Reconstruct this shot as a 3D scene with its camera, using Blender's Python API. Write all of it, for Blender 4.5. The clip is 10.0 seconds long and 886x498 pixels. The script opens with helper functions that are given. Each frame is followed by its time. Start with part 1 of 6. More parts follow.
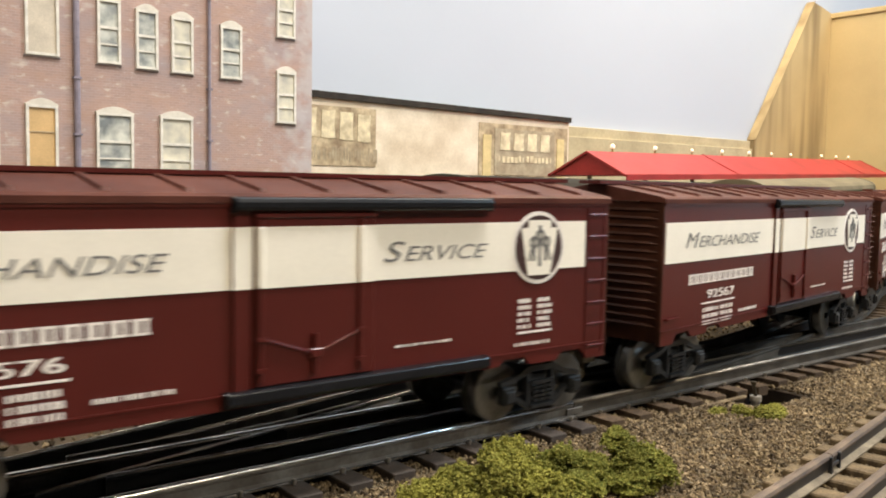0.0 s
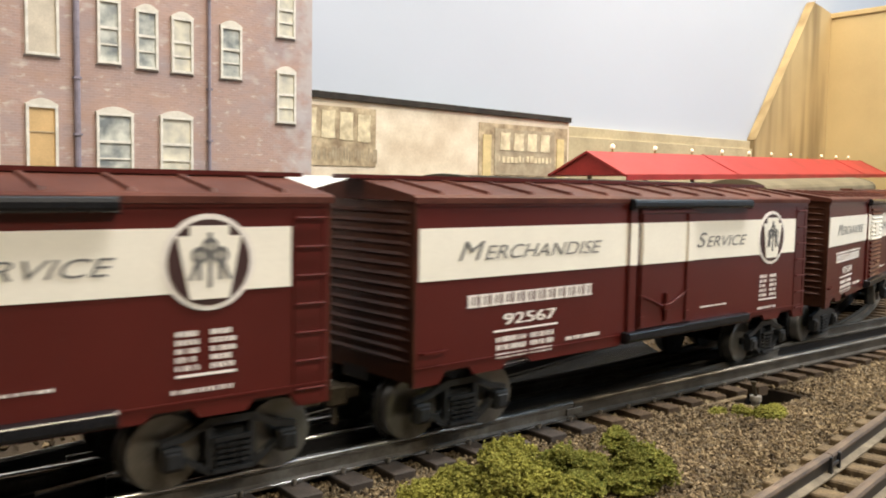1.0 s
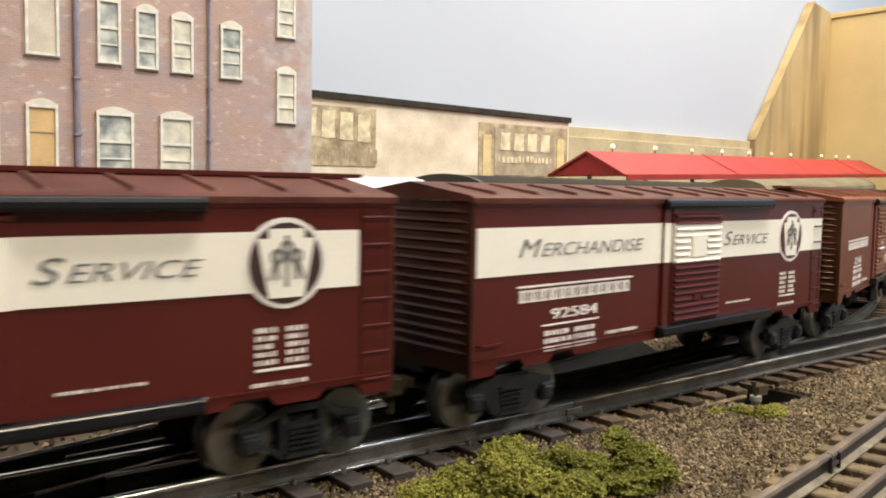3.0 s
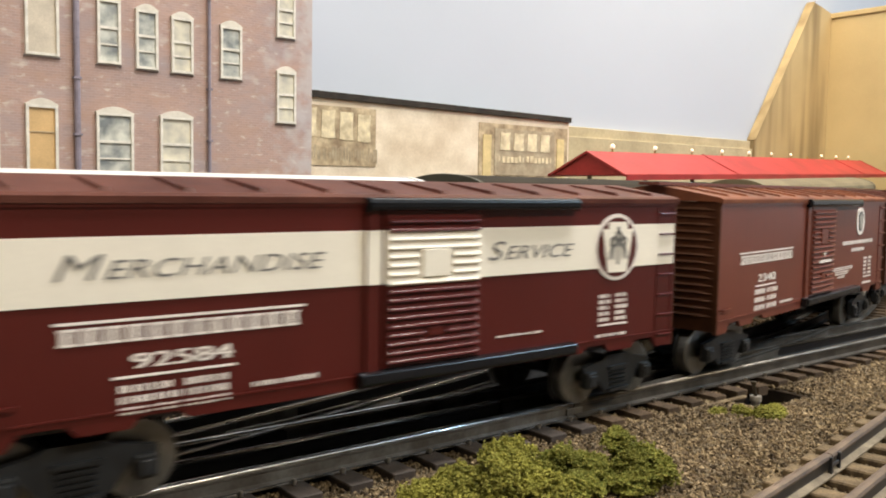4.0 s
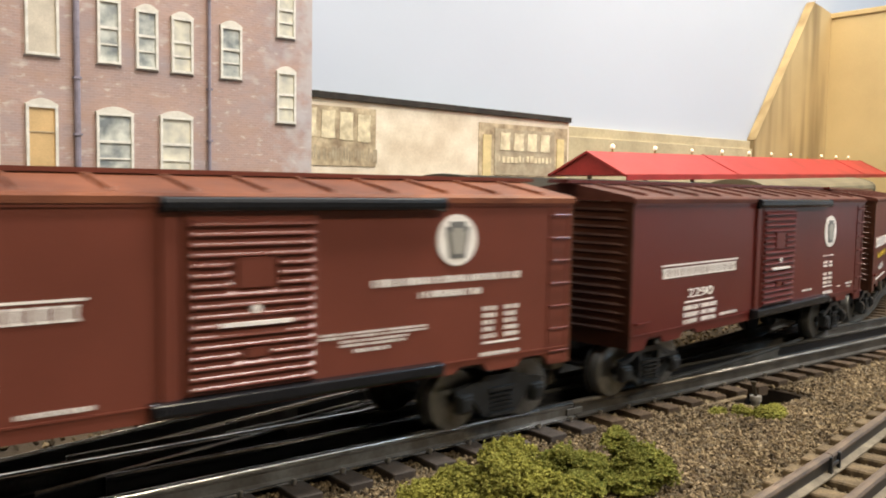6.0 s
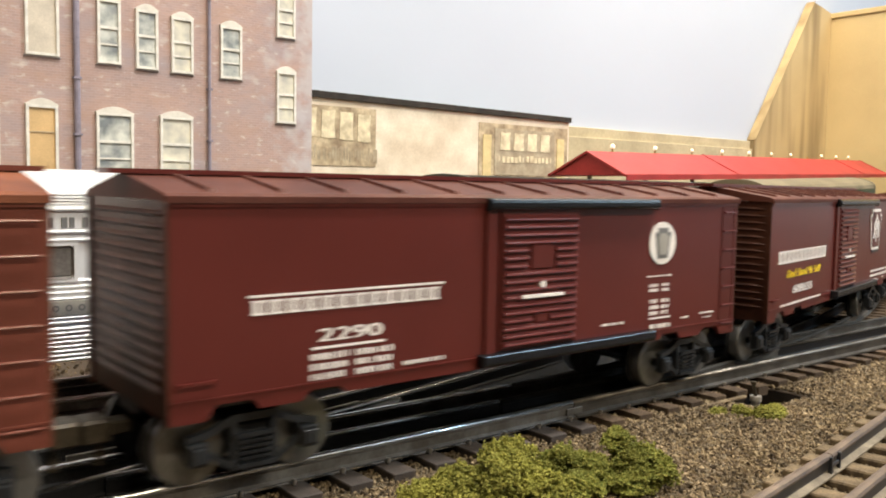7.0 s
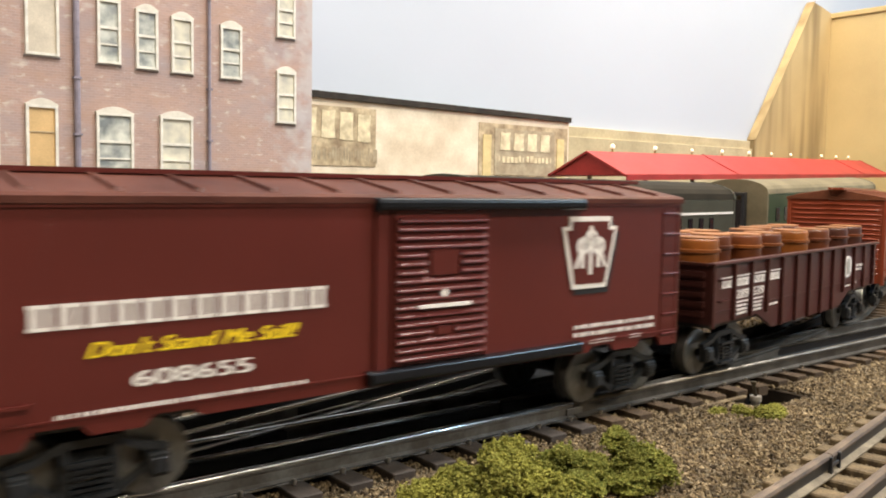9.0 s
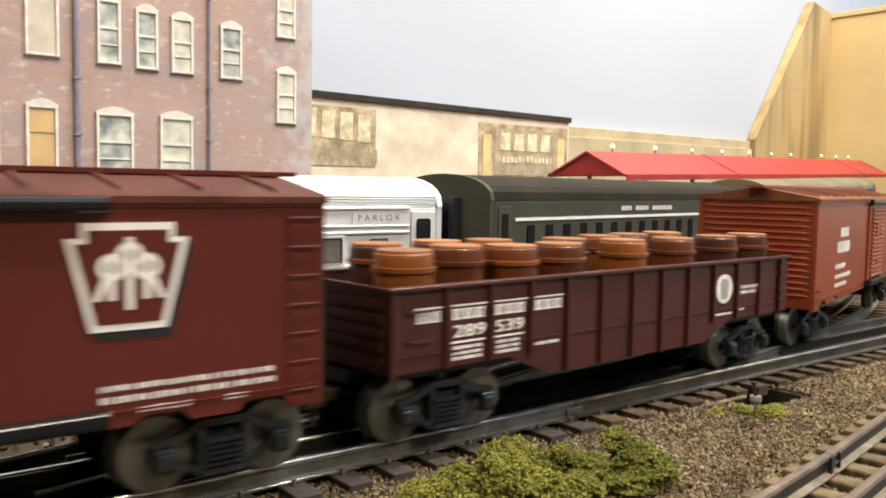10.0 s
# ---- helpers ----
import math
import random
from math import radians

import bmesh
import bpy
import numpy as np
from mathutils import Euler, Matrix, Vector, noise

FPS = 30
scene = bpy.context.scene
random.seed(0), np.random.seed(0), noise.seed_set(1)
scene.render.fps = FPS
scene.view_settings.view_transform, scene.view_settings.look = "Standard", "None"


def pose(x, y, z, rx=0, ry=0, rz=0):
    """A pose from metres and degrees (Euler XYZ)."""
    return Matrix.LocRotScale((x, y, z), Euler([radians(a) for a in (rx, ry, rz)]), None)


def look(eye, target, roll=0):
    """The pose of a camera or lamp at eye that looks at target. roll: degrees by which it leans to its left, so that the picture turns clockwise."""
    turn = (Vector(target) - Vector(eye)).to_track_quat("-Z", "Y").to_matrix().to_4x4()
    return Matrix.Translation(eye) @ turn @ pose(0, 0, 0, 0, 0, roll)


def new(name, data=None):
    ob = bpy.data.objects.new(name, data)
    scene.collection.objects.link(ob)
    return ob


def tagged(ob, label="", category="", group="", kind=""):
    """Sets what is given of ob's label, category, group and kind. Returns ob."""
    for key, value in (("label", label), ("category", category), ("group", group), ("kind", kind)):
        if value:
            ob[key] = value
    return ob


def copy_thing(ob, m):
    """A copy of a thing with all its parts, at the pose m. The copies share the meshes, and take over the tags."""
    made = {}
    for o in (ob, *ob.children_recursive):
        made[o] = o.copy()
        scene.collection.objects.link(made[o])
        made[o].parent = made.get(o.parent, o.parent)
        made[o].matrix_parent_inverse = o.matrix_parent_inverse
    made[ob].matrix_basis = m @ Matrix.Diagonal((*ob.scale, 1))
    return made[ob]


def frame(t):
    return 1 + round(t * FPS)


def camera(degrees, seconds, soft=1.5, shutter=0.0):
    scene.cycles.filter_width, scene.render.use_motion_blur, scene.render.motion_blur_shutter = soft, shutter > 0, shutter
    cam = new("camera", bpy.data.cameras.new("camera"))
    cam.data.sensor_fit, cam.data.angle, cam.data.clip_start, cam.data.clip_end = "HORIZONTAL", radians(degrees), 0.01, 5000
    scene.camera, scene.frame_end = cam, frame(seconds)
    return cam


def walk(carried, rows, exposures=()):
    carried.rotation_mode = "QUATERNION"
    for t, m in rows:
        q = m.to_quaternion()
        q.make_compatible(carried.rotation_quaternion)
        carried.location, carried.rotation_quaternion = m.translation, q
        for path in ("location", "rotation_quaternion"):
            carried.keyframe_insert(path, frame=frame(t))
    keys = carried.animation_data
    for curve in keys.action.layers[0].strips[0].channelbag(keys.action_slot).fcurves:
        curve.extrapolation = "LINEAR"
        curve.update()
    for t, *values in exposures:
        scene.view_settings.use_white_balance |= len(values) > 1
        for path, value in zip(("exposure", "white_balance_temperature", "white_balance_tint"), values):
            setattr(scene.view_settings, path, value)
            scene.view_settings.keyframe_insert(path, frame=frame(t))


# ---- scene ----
cam = camera(55.11, 10.0, soft=1.9, shutter=0.5)
EYE = (0.0, 0.0, 0.084)
VIEW = look(EYE, (0.0, 1.0, 0.084 - math.tan(radians(4.29))), 1.01)
walk(cam, [(0.0, VIEW), (10.0, VIEW)], exposures=[(0.0, -0.20), (2.7, -0.19), (3.8, -0.30), (5.0, -0.27), (5.7, -0.24), (6.8, -0.08), (10.0, -0.06)])

# ---- world and large lights ----
world = bpy.data.worlds.new("room_air")
scene.world = world
world.use_nodes = True
world.node_tree.nodes["Background"].inputs[0].default_value = (0.9, 0.95, 1.0, 1)
world.node_tree.nodes["Background"].inputs[1].default_value = 0.05

# The layout is built in a frame of its own: x along the main track, y away from the viewer, z = 0 on the rail heads.
TURN = 38.4755
FRAME = Matrix.Translation((-0.0164, 0.2978, 0)) @ pose(0, 0, 0, 0, 0, TURN)
CURVE_START, CURVE = 0.0354, 0.7455


def lamp(name, m, size_x, size_y, watts, colour):
    data = bpy.data.lights.new(name, "AREA")
    data.shape, data.size, data.size_y, data.energy, data.color = "RECTANGLE", size_x, size_y, watts, colour
    ob = new(name, data)
    ob.matrix_world = FRAME @ m
    return ob


LAMPS = [  # place and size of the unseen, added ceiling panels, watts, colour
    # hung low in place of an unseen warm spotlight on the backdrop
    ((0.84, 0.27, 0.98), (0.5, 0.10), 9.5, (1.0, 0.80, 0.54)),
    ((0.45, -0.32, 1.36), (0.9, 0.16), 36, (1.0, 0.95, 0.88)),
    ((0.15, -1.45, 1.36), (0.9, 0.16), 41, (1.0, 0.85, 0.62)),
    # added panel stands in for cool daylight from the right
    ((2.00, -1.20, 1.36), (0.9, 0.16), 48, (0.56, 0.79, 1.0)),
    # added warm panel that brightens the car ends and brick at the left
    ((-1.00, 0.10, 1.36), (0.9, 0.16), 17, (1.0, 0.86, 0.64)),
]
for (lx, ly, lz), (sx, sy), watts, colour in LAMPS:
    lamp("ceiling_lamp", pose(lx, ly, lz), sx, sy, watts, colour)


# ---- materials ----
def mat(name, colour, rough=0.6, metal=0.0, var=0.15, scale=60.0, fine=900.0, bump=0.1, depth=0.0004, tint=None, random_piece=0.0, spec=0.5, coat=0.0):
    """A surface with variation at two scales and fine relief. tint: a second colour that the large variation leans to."""
    m = bpy.data.materials.new(name)
    m.use_nodes = True
    n, l = m.node_tree.nodes, m.node_tree.links
    b = n["Principled BSDF"]
    b.inputs["Roughness"].default_value, b.inputs["Metallic"].default_value = rough, metal
    b.inputs["Specular IOR Level"].default_value = spec
    b.inputs["Coat Weight"].default_value = coat
    co = n.new("ShaderNodeTexCoord")
    big, small = n.new("ShaderNodeTexNoise"), n.new("ShaderNodeTexNoise")
    big.inputs["Scale"].default_value, small.inputs["Scale"].default_value = scale, fine
    big.inputs["Detail"].default_value, small.inputs["Detail"].default_value = 5, 3
    l.new(co.outputs["Object"], big.inputs["Vector"])
    l.new(co.outputs["Object"], small.inputs["Vector"])
    ramp = n.new("ShaderNodeValToRGB")
    c = Vector(colour)
    lean = Vector(tint) if tint else c * (1 - 2 * var)
    ramp.color_ramp.elements[0].position, ramp.color_ramp.elements[1].position = 0.35, 0.68
    ramp.color_ramp.elements[0].color, ramp.color_ramp.elements[1].color = (*lean, 1), (*(c * (1 + var)), 1)
    l.new(big.outputs["Fac"], ramp.inputs["Fac"])
    mix = n.new("ShaderNodeMix")
    mix.data_type, mix.blend_type = "RGBA", "MULTIPLY"
    mix.inputs["Factor"].default_value = min(1.0, var * 3)
    grain = n.new("ShaderNodeMapRange")
    grain.inputs["From Min"].default_value, grain.inputs["From Max"].default_value = 0.3, 0.7
    grain.inputs["To Min"].default_value, grain.inputs["To Max"].default_value = 0.7, 1.2
    l.new(small.outputs["Fac"], grain.inputs["Value"])
    l.new(ramp.outputs["Color"], mix.inputs["A"])
    l.new(grain.outputs["Result"], mix.inputs["B"])
    out = mix.outputs["Result"]
    if random_piece:
        info, hsv, rng = n.new("ShaderNodeObjectInfo"), n.new("ShaderNodeHueSaturation"), n.new("ShaderNodeMapRange")
        rng.inputs["To Min"].default_value, rng.inputs["To Max"].default_value = 1 - random_piece, 1 + random_piece
        l.new(info.outputs["Random"], rng.inputs["Value"])
        l.new(rng.outputs["Result"], hsv.inputs["Value"])
        l.new(out, hsv.inputs["Color"])
        out = hsv.outputs["Color"]
    l.new(out, b.inputs["Base Color"])
    if bump:
        bp = n.new("ShaderNodeBump")
        bp.inputs["Strength"].default_value, bp.inputs["Distance"].default_value = bump, depth
        l.new(small.outputs["Fac"], bp.inputs["Height"])
        l.new(bp.outputs["Normal"], b.inputs["Normal"])
    return m


def island_mat(name, colours, rough=0.9):
    """For loose grains and leaves: each piece of the mesh takes one of the colours."""
    m = bpy.data.materials.new(name)
    m.use_nodes = True
    n, l = m.node_tree.nodes, m.node_tree.links
    b = n["Principled BSDF"]
    b.inputs["Roughness"].default_value = rough
    b.inputs["Specular IOR Level"].default_value = 0.2
    geo, ramp = n.new("ShaderNodeNewGeometry"), n.new("ShaderNodeValToRGB")
    l.new(geo.outputs["Random Per Island"], ramp.inputs["Fac"])
    el = ramp.color_ramp.elements
    while len(el) < len(colours):
        el.new(0.5)
    for i, c in enumerate(colours):
        el[i].position = i / (len(colours) - 1)
        el[i].color = (*c, 1)
    co, big, mul = n.new("ShaderNodeTexCoord"), n.new("ShaderNodeTexNoise"), n.new("ShaderNodeMix")
    big.inputs["Scale"].default_value = 45
    l.new(co.outputs["Object"], big.inputs["Vector"])
    rng = n.new("ShaderNodeMapRange")
    rng.inputs["From Min"].default_value, rng.inputs["From Max"].default_value = 0.35, 0.65
    rng.inputs["To Min"].default_value, rng.inputs["To Max"].default_value = 0.75, 1.25
    l.new(big.outputs["Fac"], rng.inputs["Value"])
    mul.data_type, mul.blend_type = "RGBA", "MULTIPLY"
    mul.inputs["Factor"].default_value = 1.0
    l.new(ramp.outputs["Color"], mul.inputs["A"])
    l.new(rng.outputs["Result"], mul.inputs["B"])
    l.new(mul.outputs["Result"], b.inputs["Base Color"])
    return m


def brick_mat(name):
    """Weathered brick at 1:48: courses, pale blooms and worn patches."""
    m = bpy.data.materials.new(name)
    m.use_nodes = True
    n, l = m.node_tree.nodes, m.node_tree.links
    b = n["Principled BSDF"]
    b.inputs["Roughness"].default_value = 0.8
    co, sep, com = n.new("ShaderNodeTexCoord"), n.new("ShaderNodeSeparateXYZ"), n.new("ShaderNodeCombineXYZ")
    l.new(co.outputs["Object"], sep.inputs[0])
    l.new(sep.outputs["X"], com.inputs["X"])
    l.new(sep.outputs["Z"], com.inputs["Y"])
    br = n.new("ShaderNodeTexBrick")
    br.inputs["Scale"].default_value = 1.0
    br.inputs["Brick Width"].default_value, br.inputs["Row Height"].default_value = 0.0052, 0.0019
    br.inputs["Mortar Size"].default_value = 0.00022
    br.inputs["Color1"].default_value = (0.42, 0.285, 0.250, 1)
    br.inputs["Color2"].default_value = (0.355, 0.25, 0.23, 1)
    br.inputs["Mortar"].default_value = (0.43, 0.325, 0.295, 1)
    l.new(com.outputs[0], br.inputs["Vector"])
    cur = br.outputs["Color"]
    for scale, lo, hi, colour, amount in ((26, 0.50, 0.68, (0.34, 0.285, 0.30), 0.8), (48, 0.50, 0.70, (0.40, 0.255, 0.19), 0.5), (60, 0.60, 0.74, (0.60, 0.57, 0.56), 0.55), (170, 0.60, 0.72, (0.62, 0.575, 0.53), 0.65), (210, 0.60, 0.72, (0.27, 0.205, 0.19), 0.4)):
        nz, rp, mx = n.new("ShaderNodeTexNoise"), n.new("ShaderNodeMapRange"), n.new("ShaderNodeMix")
        nz.inputs["Scale"].default_value, nz.inputs["Detail"].default_value = scale, 6
        rp.inputs["From Min"].default_value, rp.inputs["From Max"].default_value = lo, hi
        rp.inputs["To Max"].default_value = amount
        st = n.new("ShaderNodeMapping")  # blooms run along the courses
        st.inputs["Scale"].default_value = (0.62, 1.25, 1.0)
        l.new(com.outputs[0], st.inputs["Vector"])
        l.new(st.outputs["Vector"], nz.inputs["Vector"])
        l.new(nz.outputs["Fac"], rp.inputs["Value"])
        mx.data_type = "RGBA"
        mx.inputs["B"].default_value = (*colour, 1)
        l.new(rp.outputs["Result"], mx.inputs["Factor"])
        l.new(cur, mx.inputs["A"])
        cur = mx.outputs["Result"]
    # the corner of the house has lost its paint in a ragged, pale band
    nz, add, rp, mx = n.new("ShaderNodeTexNoise"), n.new("ShaderNodeMath"), n.new("ShaderNodeMapRange"), n.new("ShaderNodeMix")
    nz.inputs["Scale"].default_value, nz.inputs["Detail"].default_value = 75, 6
    l.new(com.outputs[0], nz.inputs["Vector"])
    add.operation = "MULTIPLY_ADD"
    add.inputs[1].default_value = 0.16
    l.new(nz.outputs["Fac"], add.inputs[0])
    l.new(sep.outputs["X"], add.inputs[2])
    rp.inputs["From Min"].default_value, rp.inputs["From Max"].default_value = 0.235, 0.285
    rp.inputs["To Max"].default_value = 0.75
    l.new(add.outputs[0], rp.inputs["Value"])
    mx.data_type = "RGBA"
    mx.inputs["B"].default_value = (0.47, 0.45, 0.47, 1)
    l.new(rp.outputs["Result"], mx.inputs["Factor"])
    l.new(cur, mx.inputs["A"])
    l.new(mx.outputs["Result"], b.inputs["Base Color"])
    bp = n.new("ShaderNodeBump")
    bp.inputs["Strength"].default_value, bp.inputs["Distance"].default_value = 0.12, 0.0002
    l.new(br.outputs["Fac"], bp.inputs["Height"])
    bp.invert = True
    l.new(bp.outputs["Normal"], b.inputs["Normal"])
    return m


def plain_glow(name, colour, strength):
    m = bpy.data.materials.new(name)
    m.use_nodes = True
    b = m.node_tree.nodes["Principled BSDF"]
    b.inputs["Base Color"].default_value = (*colour, 1)
    b.inputs["Emission Color"].default_value = (*colour, 1)
    b.inputs["Emission Strength"].default_value = strength
    return m


M_MAROON = mat("maroon_car_paint", (0.080, 0.0115, 0.0095), 0.30, spec=0.45, var=0.06, scale=25, fine=2500, bump=0.04, depth=0.0001)
M_BROWN = mat("freight_brown_car_paint", (0.15, 0.042, 0.028), 0.30, spec=0.45, var=0.07, scale=25, fine=2500, bump=0.04, depth=0.0001)
M_OXIDE = mat("oxide_brown_car_paint", (0.100, 0.0180, 0.0145), 0.30, spec=0.45, var=0.06, scale=25, fine=2500, bump=0.04, depth=0.0001)
M_GONDOLA = mat("purple_brown_car_paint", (0.062, 0.0185, 0.0165), 0.34, spec=0.45, var=0.08, scale=25, fine=2500, bump=0.04, depth=0.0001)
M_ORANGE = mat("orange_brown_car_paint", (0.25, 0.050, 0.022), 0.30, spec=0.45, var=0.07, scale=25, fine=2500, bump=0.04, depth=0.0001)
M_ROOFDUST_WARMTH = {  # roofs carry dust and are browner than the sides, partly to imitate warm reflections
    "maroon": mat("dust_warmlight_maroon_roof", (0.088, 0.029, 0.020), 0.55, spec=0.18, var=0.15, scale=45, bump=0.1, tint=(0.055, 0.0138, 0.009)),
    "brown": mat("dust_warmlight_brown_roof", (0.18, 0.060, 0.028), 0.55, spec=0.25, var=0.15, scale=45, bump=0.1, tint=(0.098, 0.030, 0.016)),
}
M_ENDSHEEN = {  # bronze tint and part metal stand in for warm reflections on the painted ends
    "maroon": mat("sheen_tinted_car_end", (0.080, 0.029, 0.016), 0.36, metal=0.40, spec=0.5, var=0.2, scale=60, fine=900, bump=0.08, tint=(0.046, 0.016, 0.010)),
    "brown": mat("brown_sheen_tinted_car_end", (0.105, 0.040, 0.021), 0.36, metal=0.4, spec=0.5, var=0.2, scale=60, fine=900, bump=0.08, tint=(0.075, 0.030, 0.014)),
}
M_CREAM = mat("cream_car_stripe", (0.86, 0.825, 0.745), 0.45, var=0.03, scale=30, bump=0.0)
M_INK = mat("grey_black_lettering", (0.165, 0.165, 0.165), 0.5, var=0.05, bump=0.0)
M_WHITE = mat("off_white_lettering", (0.80, 0.76, 0.73), 0.5, var=0.05, bump=0.0)
M_YELLOW = mat("yellow_lettering", (0.85, 0.62, 0.02), 0.5, var=0.04, bump=0.0)
M_BADGE = mat("dark_maroon_badge", (0.050, 0.024, 0.024), 0.4, var=0.05, bump=0.0)
M_BLACK = mat("black_plastic", (0.019, 0.021, 0.026), 0.30, var=0.1, scale=80, bump=0.05)
M_GLOSS = mat("glossy_black_rail", (0.010, 0.011, 0.014), 0.22, var=0.05, bump=0.0, spec=0.4)
M_TRUCK = mat("black_truck_casting", (0.020, 0.023, 0.028), 0.33, var=0.15, scale=200, bump=0.15)
M_WHEEL = mat("dull_wheel_metal", (0.052, 0.056, 0.063), 0.34, metal=0.8, var=0.2, scale=200, bump=0.1, tint=(0.026, 0.027, 0.029))
M_TREAD = mat("worn_wheel_tread", (0.26, 0.26, 0.255), 0.36, metal=0.8, var=0.1, scale=200, bump=0.05)
M_RAILTOP = mat("polished_rail_head", (0.74, 0.75, 0.77), 0.26, metal=1.0, var=0.15, scale=150, bump=0.05)
M_WORN = mat("worn_rail_head", (0.20, 0.185, 0.165), 0.46, metal=0.7, var=0.3, scale=60, bump=0.05, tint=(0.10, 0.09, 0.08))
M_RAIL = mat("blackened_rail_steel", (0.150, 0.146, 0.140), 0.40, metal=0.45, var=0.2, scale=90, bump=0.1, tint=(0.085, 0.075, 0.066))
M_RUST = mat("weathered_brown_rail", (0.155, 0.115, 0.085), 0.45, metal=0.3, var=0.2, scale=90, bump=0.15, tint=(0.085, 0.065, 0.055))
# web colour holds the shade that falls under the rail head
M_SHADED_WEB = mat("head_shaded_rail_web", (0.026, 0.025, 0.028), 0.42, metal=0.2, var=0.2, scale=90, bump=0.1)
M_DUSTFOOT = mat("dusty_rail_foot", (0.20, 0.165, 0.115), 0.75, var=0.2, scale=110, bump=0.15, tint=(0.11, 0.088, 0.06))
M_RAIL2 = mat("dull_grey_brown_rail", (0.085, 0.076, 0.066), 0.45, metal=0.4, var=0.2, scale=90, bump=0.1, tint=(0.045, 0.038, 0.031))
M_DULL = mat("dull_black_rail_head", (0.045, 0.042, 0.038), 0.65, var=0.2, scale=90, bump=0.1, spec=0.2)
M_CENTRE = mat("black_centre_rail", (0.02, 0.02, 0.022), 0.35, metal=0.3, var=0.1, scale=90, bump=0.1)
M_TIE = mat("dark_creosoted_tie", (0.050, 0.036, 0.028), 0.75, var=0.3, scale=140, fine=1500, bump=0.4, tint=(0.026, 0.02, 0.017), random_piece=0.35)
M_TIE2 = mat("weathered_wooden_tie", (0.150, 0.112, 0.066), 0.85, var=0.3, scale=140, fine=1500, bump=0.4, spec=0.2, tint=(0.066, 0.048, 0.030), random_piece=0.35)
M_TIE3 = mat("brown_wooden_tie", (0.085, 0.058, 0.036), 0.85, var=0.3, scale=140, fine=1500, bump=0.4, spec=0.2, tint=(0.042, 0.029, 0.02), random_piece=0.35)
M_GROUND = mat("brown_earth", (0.085, 0.060, 0.036), 0.95, var=0.3, scale=30, fine=600, bump=0.6, depth=0.001, tint=(0.042, 0.030, 0.019))
M_BALLAST = island_mat("crushed_brown_ballast", [(0.030, 0.021, 0.013), (0.078, 0.055, 0.031), (0.145, 0.106, 0.061), (0.285, 0.22, 0.134), (0.058, 0.041, 0.025), (0.17, 0.14, 0.097)])
M_LEAF = island_mat("olive_foam_foliage", [(0.124, 0.126, 0.024), (0.178, 0.178, 0.034), (0.240, 0.230, 0.048), (0.142, 0.150, 0.029), (0.300, 0.280, 0.076)])
M_LEAF2 = island_mat("green_foam_foliage", [(0.088, 0.102, 0.020), (0.130, 0.142, 0.028), (0.180, 0.182, 0.038), (0.235, 0.228, 0.058)])
M_SILVER = mat("silver_fluted_metal", (0.82, 0.83, 0.85), 0.36, metal=0.35, var=0.04, scale=60, bump=0.03)
M_PLATE = mat("grey_nameplate", (0.42, 0.40, 0.36), 0.5, metal=0.4, var=0.06, scale=60, bump=0.02)
M_COACH = mat("dark_green_grey_coach_paint", (0.056, 0.056, 0.041), 0.55, spec=0.25, var=0.08, scale=40, bump=0.03)
M_COACH_ROOF = mat("dark_coach_roof", (0.022, 0.018, 0.012), 0.7, spec=0.1, var=0.15, scale=40, bump=0.05)
M_OLIVE = mat("olive_coach_roof", (0.175, 0.148, 0.095), 0.6, spec=0.2, var=0.12, scale=40, bump=0.05)
M_GREEN = mat("green_coach_paint", (0.03, 0.05, 0.022), 0.45, var=0.08, scale=40, bump=0.03)
M_GLASS = mat("dark_window_glass", (0.012, 0.014, 0.018), 0.12, var=0.1, scale=60, bump=0.0)
M_COACHGLASS = mat("tinted_coach_glass", (0.16, 0.145, 0.135), 0.15, var=0.2, scale=60, bump=0.0)
M_RED = mat("bright_red_roof", (0.36, 0.026, 0.024), 0.5, var=0.12, scale=34, fine=500, bump=0.1)
M_BULB = plain_glow("frosted_bulb", (1.0, 0.9, 0.7), 0.8)
M_BRASS = mat("brass_stem", (0.55, 0.40, 0.16), 0.35, metal=0.9, var=0.1)
M_NICKEL = mat("nickel_plate", (0.55, 0.52, 0.46), 0.28, metal=0.5, var=0.15, bump=0.0)
M_BASE = mat("glossy_blue_black_plastic", (0.028, 0.032, 0.040), 0.24, var=0.1, scale=80, bump=0.04)
M_STATION = mat("grey_green_station_paint", (0.25, 0.26, 0.2), 0.6, var=0.1)


def barrel_mat():
    """Stained wood: each barrel between a dark purple-brown and a bright orange-brown."""
    m = mat("stained_barrel_wood", (0.2, 0.2, 0.2), 0.36, var=0.15, scale=70, bump=0.1)
    n, l = m.node_tree.nodes, m.node_tree.links
    info, ramp, mul = n.new("ShaderNodeObjectInfo"), n.new("ShaderNodeValToRGB"), n.new("ShaderNodeMix")
    e = ramp.color_ramp.elements
    e[0].color, e[1].color = (0.26, 0.085, 0.065, 1), (1.45, 0.46, 0.070, 1)
    e.new(0.55).color = (0.62, 0.165, 0.055, 1)
    l.new(info.outputs["Random"], ramp.inputs["Fac"])
    mul.data_type, mul.blend_type = "RGBA", "MULTIPLY"
    mul.inputs["Factor"].default_value = 1.0
    bs = n["Principled BSDF"]
    l.new(bs.inputs["Base Color"].links[0].from_socket, mul.inputs["A"])
    l.new(ramp.outputs["Color"], mul.inputs["B"])
    l.new(mul.outputs["Result"], bs.inputs["Base Color"])
    return m


